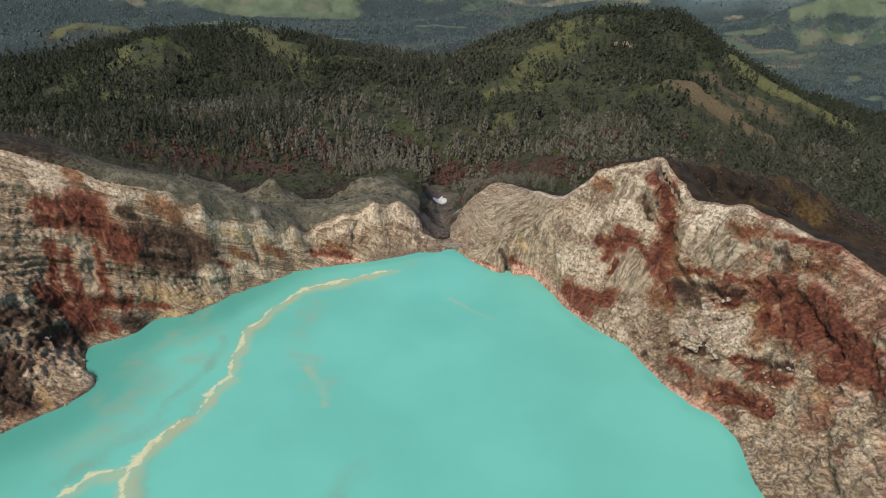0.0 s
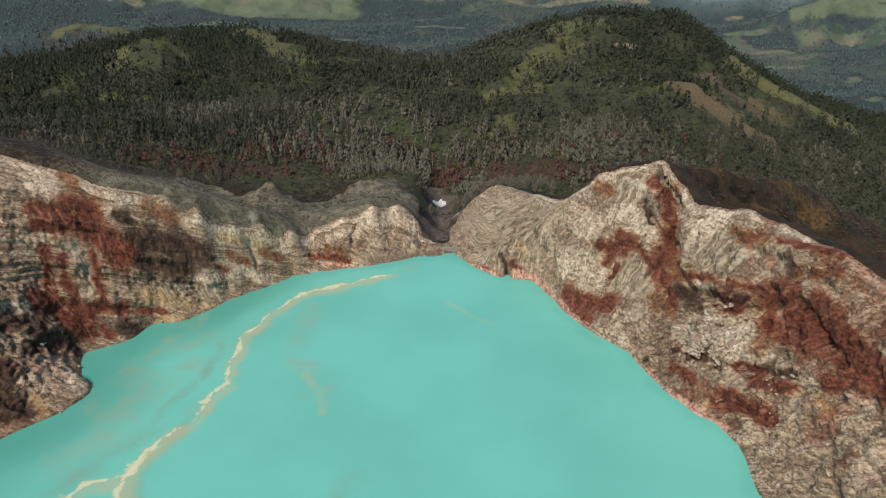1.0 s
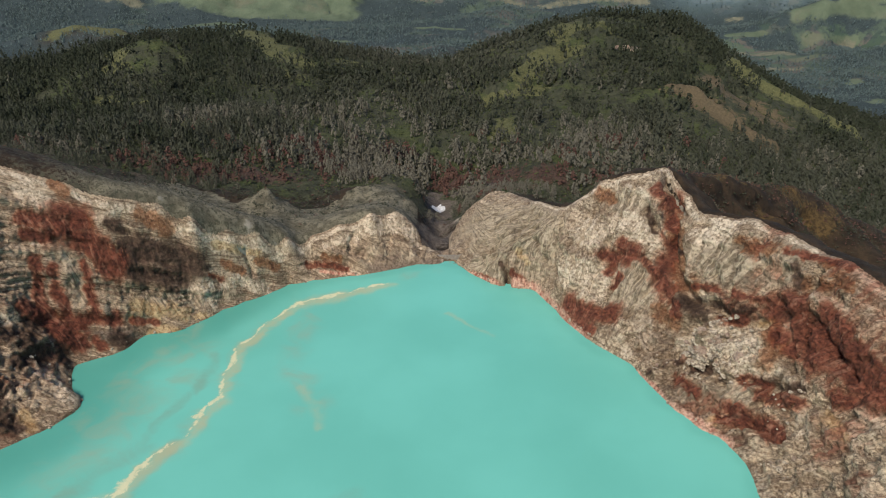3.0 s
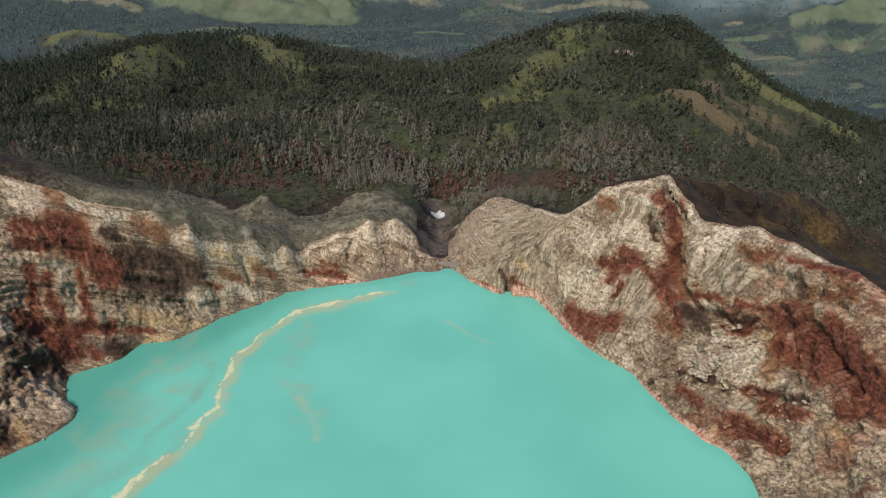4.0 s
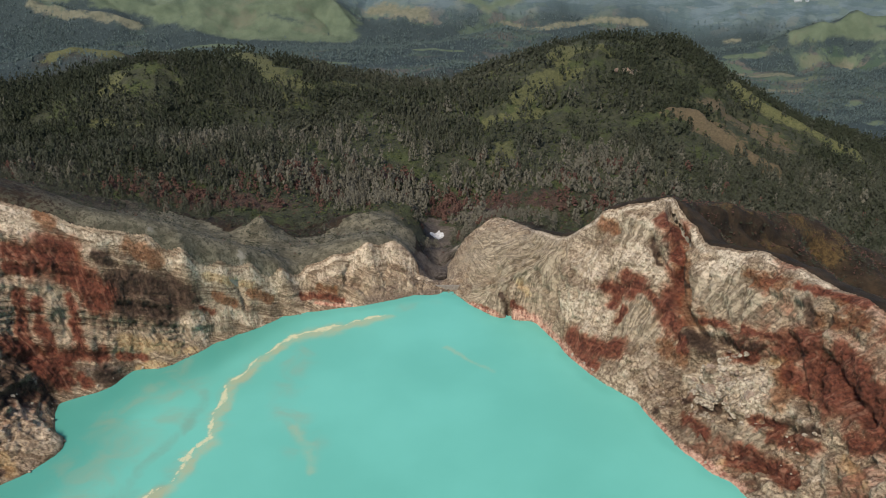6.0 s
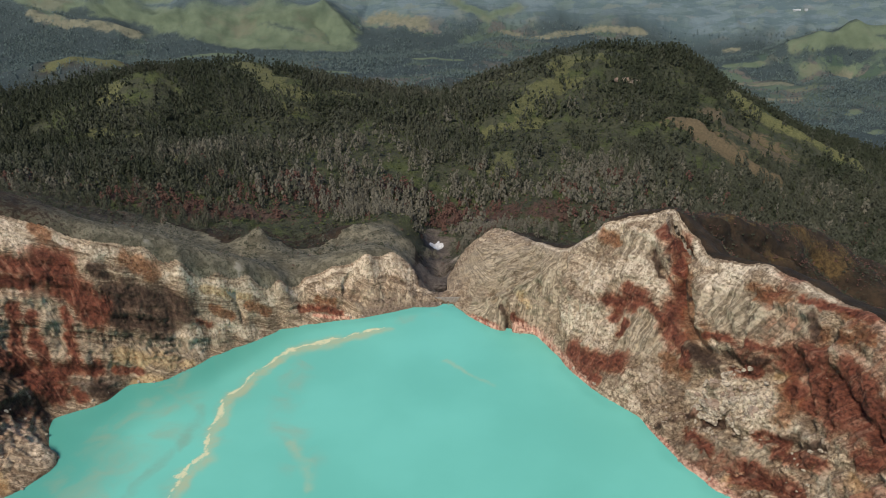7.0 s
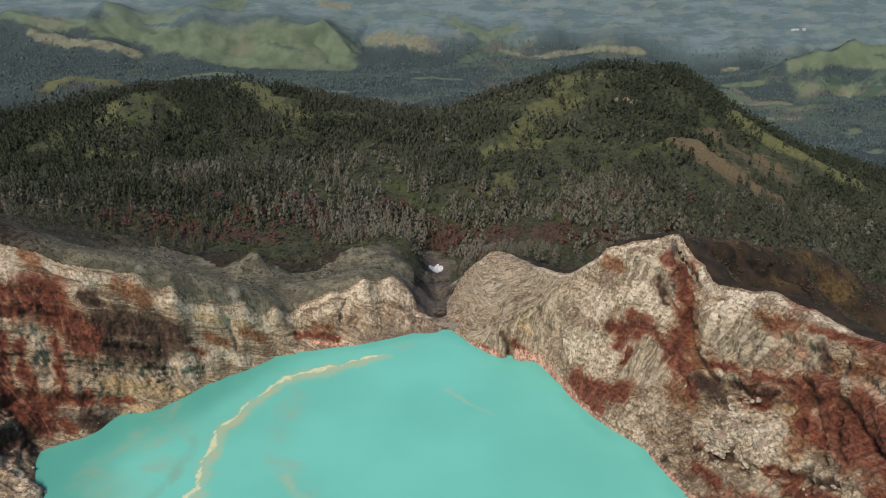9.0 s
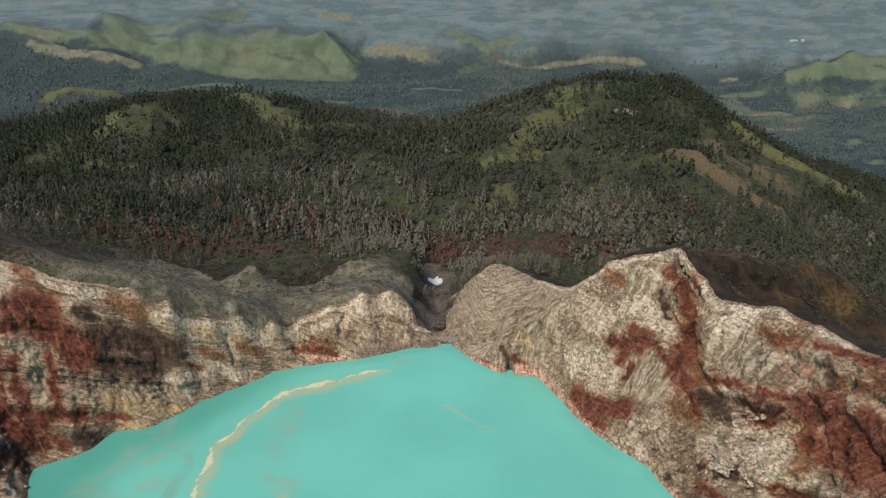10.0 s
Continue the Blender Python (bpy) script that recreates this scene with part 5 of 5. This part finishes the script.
SALT = plain("white_mineral_crust", (0.50, 0.48, 0.46), (0.80, 0.79, 0.78), 4.0, 0.7, 0.2)
bm = bmesh.new()
rings, segs = 7, 40
grid = [[None] * segs for _ in range(rings)]
for i in range(rings):
    for j in range(segs):
        a = 2 * math.pi * j / segs
        r = (i + 0.15) / rings * (1 + 0.28 * math.sin(2 * a + 0.6) + 0.16 * math.sin(5 * a) + 0.1 * math.sin(9 * a + 1))
        x, y = -7 + 11 * r * math.cos(a) + 5 * r * math.sin(a), 1150 + 26 * r * math.sin(a)
        grid[i][j] = bm.verts.new((x, y, float(height_at(x, y)) + 0.5 * (1 - (i / rings) ** 2) - (1.2 if i == rings - 1 else 0) + 0.35))
for i in range(rings - 1):
    for j in range(segs):
        bm.faces.new((grid[i][j], grid[i + 1][j], grid[i + 1][(j + 1) % segs], grid[i][(j + 1) % segs]))
bm.faces.new([grid[0][j] for j in range(segs)])
tagged(new("mineral_deposit", from_bmesh("mineral_deposit", bm, SALT, True)), "white mineral crust on the dark floor of the outlet gully", "deposit")

# ---------------------------------------------------------------- trees
BARK = plain("casuarina_bark", (0.05, 0.04, 0.032), (0.13, 0.105, 0.085), 0.6, 0.95)
rng = np.random.default_rng(4)


def crown_cloud(n, leaf, seed):
    """Leaf tufts of one tree, one metre tall and wide, laid round a few clumps in an uneven oval."""
    r = np.random.default_rng(seed)
    clumps = max(3, n // 7)
    bz = np.linspace(0.2, 0.92, clumps) + r.uniform(-0.05, 0.05, clumps)
    reach = 0.36 * np.clip(1.12 - bz, 0.05, 1) ** 0.8 * r.uniform(0.5, 1.2, clumps)
    ba = 2.4 * np.arange(clumps) + r.uniform(-0.5, 0.5, clumps)
    b = np.stack([reach * np.cos(ba), reach * np.sin(ba), bz], 1)
    pick = np.arange(n) % clumps
    way = r.normal(0, 1, (n, 3)) + (b[pick] - np.array((0, 0, 0.42))) * np.array((2.2, 2.2, 1.6)) + np.array((0, 0, 0.35))
    way /= np.linalg.norm(way, axis=1)[:, None]
    c = b[pick] + way * r.uniform(0.11, 0.19, (n, 1)) * (1.25 - 0.7 * bz[pick])[:, None] * np.array((1, 1, 0.9))
    u = np.cross(way, r.normal(size=(n, 3)))
    u /= np.linalg.norm(u, axis=1)[:, None]
    v = np.cross(way, u)
    s = leaf * r.uniform(0.6, 1.25, (n, 1)) * (1.2 - 0.5 * bz[pick])[:, None]
    return np.stack([c - u * s, c - v * s * 0.75, c + u * s, c + v * s * 0.75], 1)


def woods(name, x, y, tall, wide, hue, n, leaf, label, category="forest", material=None, variants=12):
    """Many trees in one mesh."""
    z = height_at(x, y)
    clouds = np.stack([crown_cloud(n, leaf, 100 + k) for k in range(variants)])
    pick = rng.integers(0, variants, len(x))
    turn_ = rng.uniform(0, 2 * np.pi, len(x))
    co = clouds[pick]
    c, s = np.cos(turn_)[:, None, None], np.sin(turn_)[:, None, None]
    px = (co[..., 0] * c - co[..., 1] * s) * wide[:, None, None] + x[:, None, None]
    py = (co[..., 0] * s + co[..., 1] * c) * wide[:, None, None] + y[:, None, None]
    pz = co[..., 2] * tall[:, None, None] + z[:, None, None]
    verts = np.stack([px, py, pz], -1).reshape(-1, 3)
    faces = np.arange(len(verts)).reshape(-1, 4)
    return tagged(new(name, mesh_from(name, verts, faces, {"hue": np.repeat(hue, n * 4)}, material or LEAF, False)), label, category, kind="stuff")


def scatter(x0, x1, y0, y1, gap):
    a, b = np.meshgrid(np.arange(x0, x1, gap), np.arange(y0, y1, gap))
    a, b = a.ravel() + rng.uniform(-0.5, 0.5, a.size) * gap, b.ravel() + rng.uniform(-0.5, 0.5, b.size) * gap
    ok = np.abs(a) < 0.66 * b + 90
    return a[ok], b[ok]


def sample(field, x, y):
    i = np.clip(np.searchsorted(gy, y) - 1, 0, len(gy) - 2)
    j = np.clip(np.searchsorted(gx, x) - 1, 0, len(gx) - 2)
    return field[i, j]


tx, ty = scatter(-1900, 1900, 940, 2480, 12.0)
density = sample(forest, tx, ty) * (1 - 0.93 * sample(masks["grass"], tx, ty)) * (1 - np.clip(1.9 * sample(masks["brown"], tx, ty), 0, 0.96)) * (1 - sample(masks["ash"], tx, ty))
density *= np.clip(0.62 + 1.3 * fbm(tx, ty, 110, 4, 91), 0.06, 1)
density *= (1 - np.clip(1.6 * sample(masks["olive"], tx, ty), 0, 1)) * (1 - step(180, 280, tx) * (1 - step(980, 1080, ty)))
ok = (np.hypot(tx + 7, ty - 1150) > 45) & (rng.uniform(0, 1, len(tx)) < density) & ~inside(crest_loop, tx, ty)
tx, ty = tx[ok], ty[ok]
tall = rng.uniform(14, 33, len(tx)) * (1 + 0.3 * fbm(tx, ty, 90, 2, 92)) * (0.65 + 0.35 * step(1050, 1250, ty))
wide = tall * rng.uniform(0.48, 0.72, len(tx))
# hues drop over the hills, with the left hill's cloud shadow painted in
hue = np.clip(0.42 + 0.45 * fbm(tx, ty, 150, 4, 93) + rng.normal(0, 0.13, len(tx)) + 0.10 - 0.34 * step(1300, 1900, ty) - 0.2 * step(300, 600, tx) - 0.15 * step(250, 500, -tx) + 0.22 * (1 - step(200, 420, np.abs(tx - 60))) * (1 - step(1350, 1600, ty)), 0, 0.75)
red = rng.uniform(0, 1, len(tx)) < 0.7 * sample(masks["redscrub"], tx, ty) + (0.16 + 0.30 * (1 - step(150, 400, np.abs(tx - 30)))) * (1 - step(1250, 1480, ty)) * step(-0.15, 0.25, fbm(tx, ty, 70, 3, 99))
hue[red] = 1.0
tall[red] *= 0.6

# the front rows are trees of their own
order = np.argsort(ty + 0.12 * np.abs(tx - 100))[:290]
single = np.zeros(len(tx), bool)
single[order] = True


def tree_model(seed, tint):
    """A trunk with limbs, and a crown of tufts, one metre tall."""
    r = random.Random(seed)
    tree = new("tree")
    bm = bmesh.new()

    def limb(a, b, ra, rb):
        way = Vector(b) - Vector(a)
        m = Matrix.Translation((Vector(a) + Vector(b)) / 2) @ way.to_track_quat('Z', 'Y').to_matrix().to_4x4()
        bmesh.ops.create_cone(bm, cap_ends=True, segments=6, radius1=ra, radius2=rb, depth=way.length, matrix=m)
    limb((0, 0, -0.05), (0.01, 0, 0.4), 0.028, 0.02)
    limb((0.01, 0, 0.4), (0, 0.01, 0.9), 0.02, 0.005)
    for k in range(6):
        a, z = r.uniform(0, 6.28), r.uniform(0.25, 0.7)
        limb((0, 0, z), (0.22 * math.cos(a), 0.22 * math.sin(a), z + 0.16), 0.009, 0.003)
    part("trunk", from_bmesh("trunk", bm, BARK), tree)
    co = crown_cloud(170, 0.07, seed)
    co[..., :2] *= 0.68
    verts = co.reshape(-1, 3)
    part("crown", mesh_from("crown", verts, np.arange(len(verts)).reshape(-1, 4), {"hue": np.full(len(verts), tint)}, LEAF, False), tree)
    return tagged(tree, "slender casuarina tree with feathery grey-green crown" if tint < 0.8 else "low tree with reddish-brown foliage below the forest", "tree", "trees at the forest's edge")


models = [(tint, tree_model(500 + k, tint)) for k, tint in enumerate((0.15, 0.3, 0.4, 0.5, 0.6, 0.7, 1.0, 1.0))]
used_model = set()
for k in order:
    gap = [abs(hue[k] - tint) + 0.04 * ((k * 7 + i * 3) % 5) for i, (tint, _) in enumerate(models)]
    i = int(np.argmin(gap))
    m = pose(float(tx[k]), float(ty[k]), float(height_at(tx[k], ty[k])), 0, 0, (k * 137) % 360)
    if i in used_model:
        ob = copy_thing(models[i][1], m)
    else:
        used_model.add(i)
        ob = models[i][1]
        ob.matrix_basis = m
    ob.scale = (float(tall[k]),) * 3
for i, (_, ob) in enumerate(models):
    if i not in used_model:
        for o in (*ob.children, ob):
            bpy.data.objects.remove(o)

close = (ty < 1650) & ~single
mid_far = (ty >= 1650)
woods("forest", tx[close], ty[close], tall[close], wide[close], hue[close], 70, 0.125, "grey-green casuarina trees covering the lower hillsides")
woods("forest", tx[mid_far], ty[mid_far], tall[mid_far], wide[mid_far], hue[mid_far], 28, 0.18, "dark green casuarina forest on the hilltops")

# undergrowth between the trees
ux, uy = scatter(-1300, 1300, 1030, 2150, 11.0)
ud = sample(forest, ux, uy) * (1 - sample(masks["brown"], ux, uy)) * (1 - 0.5 * sample(masks["grass"], ux, uy)) * (1 - sample(masks["ash"], ux, uy))
ok = (np.hypot(ux + 7, uy - 1150) > 42) & (rng.uniform(0, 1, len(ux)) < 0.8 * ud) & ~inside(crest_loop, ux, uy)
ux, uy = ux[ok], uy[ok]
ut = rng.uniform(2.5, 6.0, len(ux))
uh = np.clip(0.2 + 0.5 * fbm(ux, uy, 100, 3, 98) + rng.normal(0, 0.08, len(ux)), 0, 0.6)
uh[rng.uniform(0, 1, len(ux)) < 0.10 * (1 - step(1150, 1500, uy)) + 0.6 * sample(masks["redscrub"], ux, uy)] = 1.0
woods("undergrowth", ux, uy, ut, ut * rng.uniform(1.2, 2.0, len(ux)), uh, 8, 0.26, "green and brown bushes filling the forest floor", "bushes", BUSH)

# far woods on the valley floor
vx, vy = scatter(-2900, 2900, 2500, 4440, 13)
vd = sample(valley, vx, vy) * (1 - np.clip(sample(masks["meadow"], vx, vy) * 2.2, 0, 0.97)) * (1 - 0.95 * sample(masks["field"], vx, vy)) * np.clip(0.5 + 1.3 * fbm(vx, vy, 300, 4, 95), 0.16, 1) * (1 - sample(masks["tan"], vx, vy))
ok = rng.uniform(0, 1, len(vx)) < vd
vx, vy = vx[ok], vy[ok]
vt = rng.uniform(9, 17, len(vx))
woods("far_woods", vx, vy, vt, vt * rng.uniform(0.6, 0.95, len(vx)), np.clip(rng.normal(0.25, 0.15, len(vx)), 0, 0.6), 6, 0.34, "dark woods spread over the distant valley floor", "woods", HAZED_LEAF)

# low scrub on the bare slopes behind the rim
sx, sy = scatter(-800, 950, 760, 1250, 4.0)
bare = sample(masks["olive"], sx, sy)
sd = np.clip(0.45 + 1.0 * fbm(sx, sy, 45, 3, 96), 0.05, 1) * step(6, 40, far_from(np.vstack([crest_loop, crest_loop[:1]]), sx, sy)) * (1 - sample(masks["ash"], sx, sy)) * (1 - 0.78 * bare) * (1 + 0.5 * step(200, 300, sx)) * (1 - 0.6 * np.clip(2 * sample(masks["ochre"], sx, sy), 0, 1))
ok = (rng.uniform(0, 1, len(sx)) < sd) & ~inside(crest_loop, sx, sy) & (np.hypot(sx + 7, sy - 1150) > 42)
sx, sy = sx[ok], sy[ok]
st_ = rng.uniform(1.2, 4.0, len(sx)) * (1 + 0.1 * step(220, 320, sx))
sh = np.clip(rng.normal(0.25, 0.15, len(sx)), 0, 0.7)
sh[rng.uniform(0, 1, len(sx)) < 0.07 + 0.3 * step(200, 300, sx) + 0.5 * sample(masks["redscrub"], sx, sy)] = 0.95
woods("scrub", sx, sy, st_, st_ * rng.uniform(1.1, 2.0, len(sx)), sh, 10, 0.24, "low dark scrub dotted over the ashy slopes behind the rim", "scrub")

# ---------------------------------------------------------------- far farm buildings
WHITE = plain("pale_sheeting", (0.34, 0.36, 0.37), (0.46, 0.47, 0.47), 6.0, 0.6)


def barn(x, y, long, turn_):
    b = tagged(new("farm_building"), "long pale grey farm building far out in the valley", "building", "farm buildings in the valley")
    b.matrix_world = pose(x, y, float(height_at(x, y)), 0, 0, turn_)
    part("wall", block("wall", long, 14, -3, 6, WHITE), b)
    bm = bmesh.new()
    h = long / 2 + 0.6
    v = [bm.verts.new(c) for c in ((-h, -8, 6), (h, -8, 6), (h, 0, 10), (-h, 0, 10), (h, 8, 6), (-h, 8, 6))]
    for f in ((0, 1, 2, 3), (3, 2, 4, 5), (0, 3, 5), (1, 4, 2), (0, 5, 4, 1)):
        bm.faces.new([v[i] for i in f])
    part("roof", from_bmesh("roof", bm, WHITE), b)


for x, y, long, turn_ in ((2092, 4546, 44, 5), (2148, 4552, 18, 10)):
    barn(x, y, long, turn_)
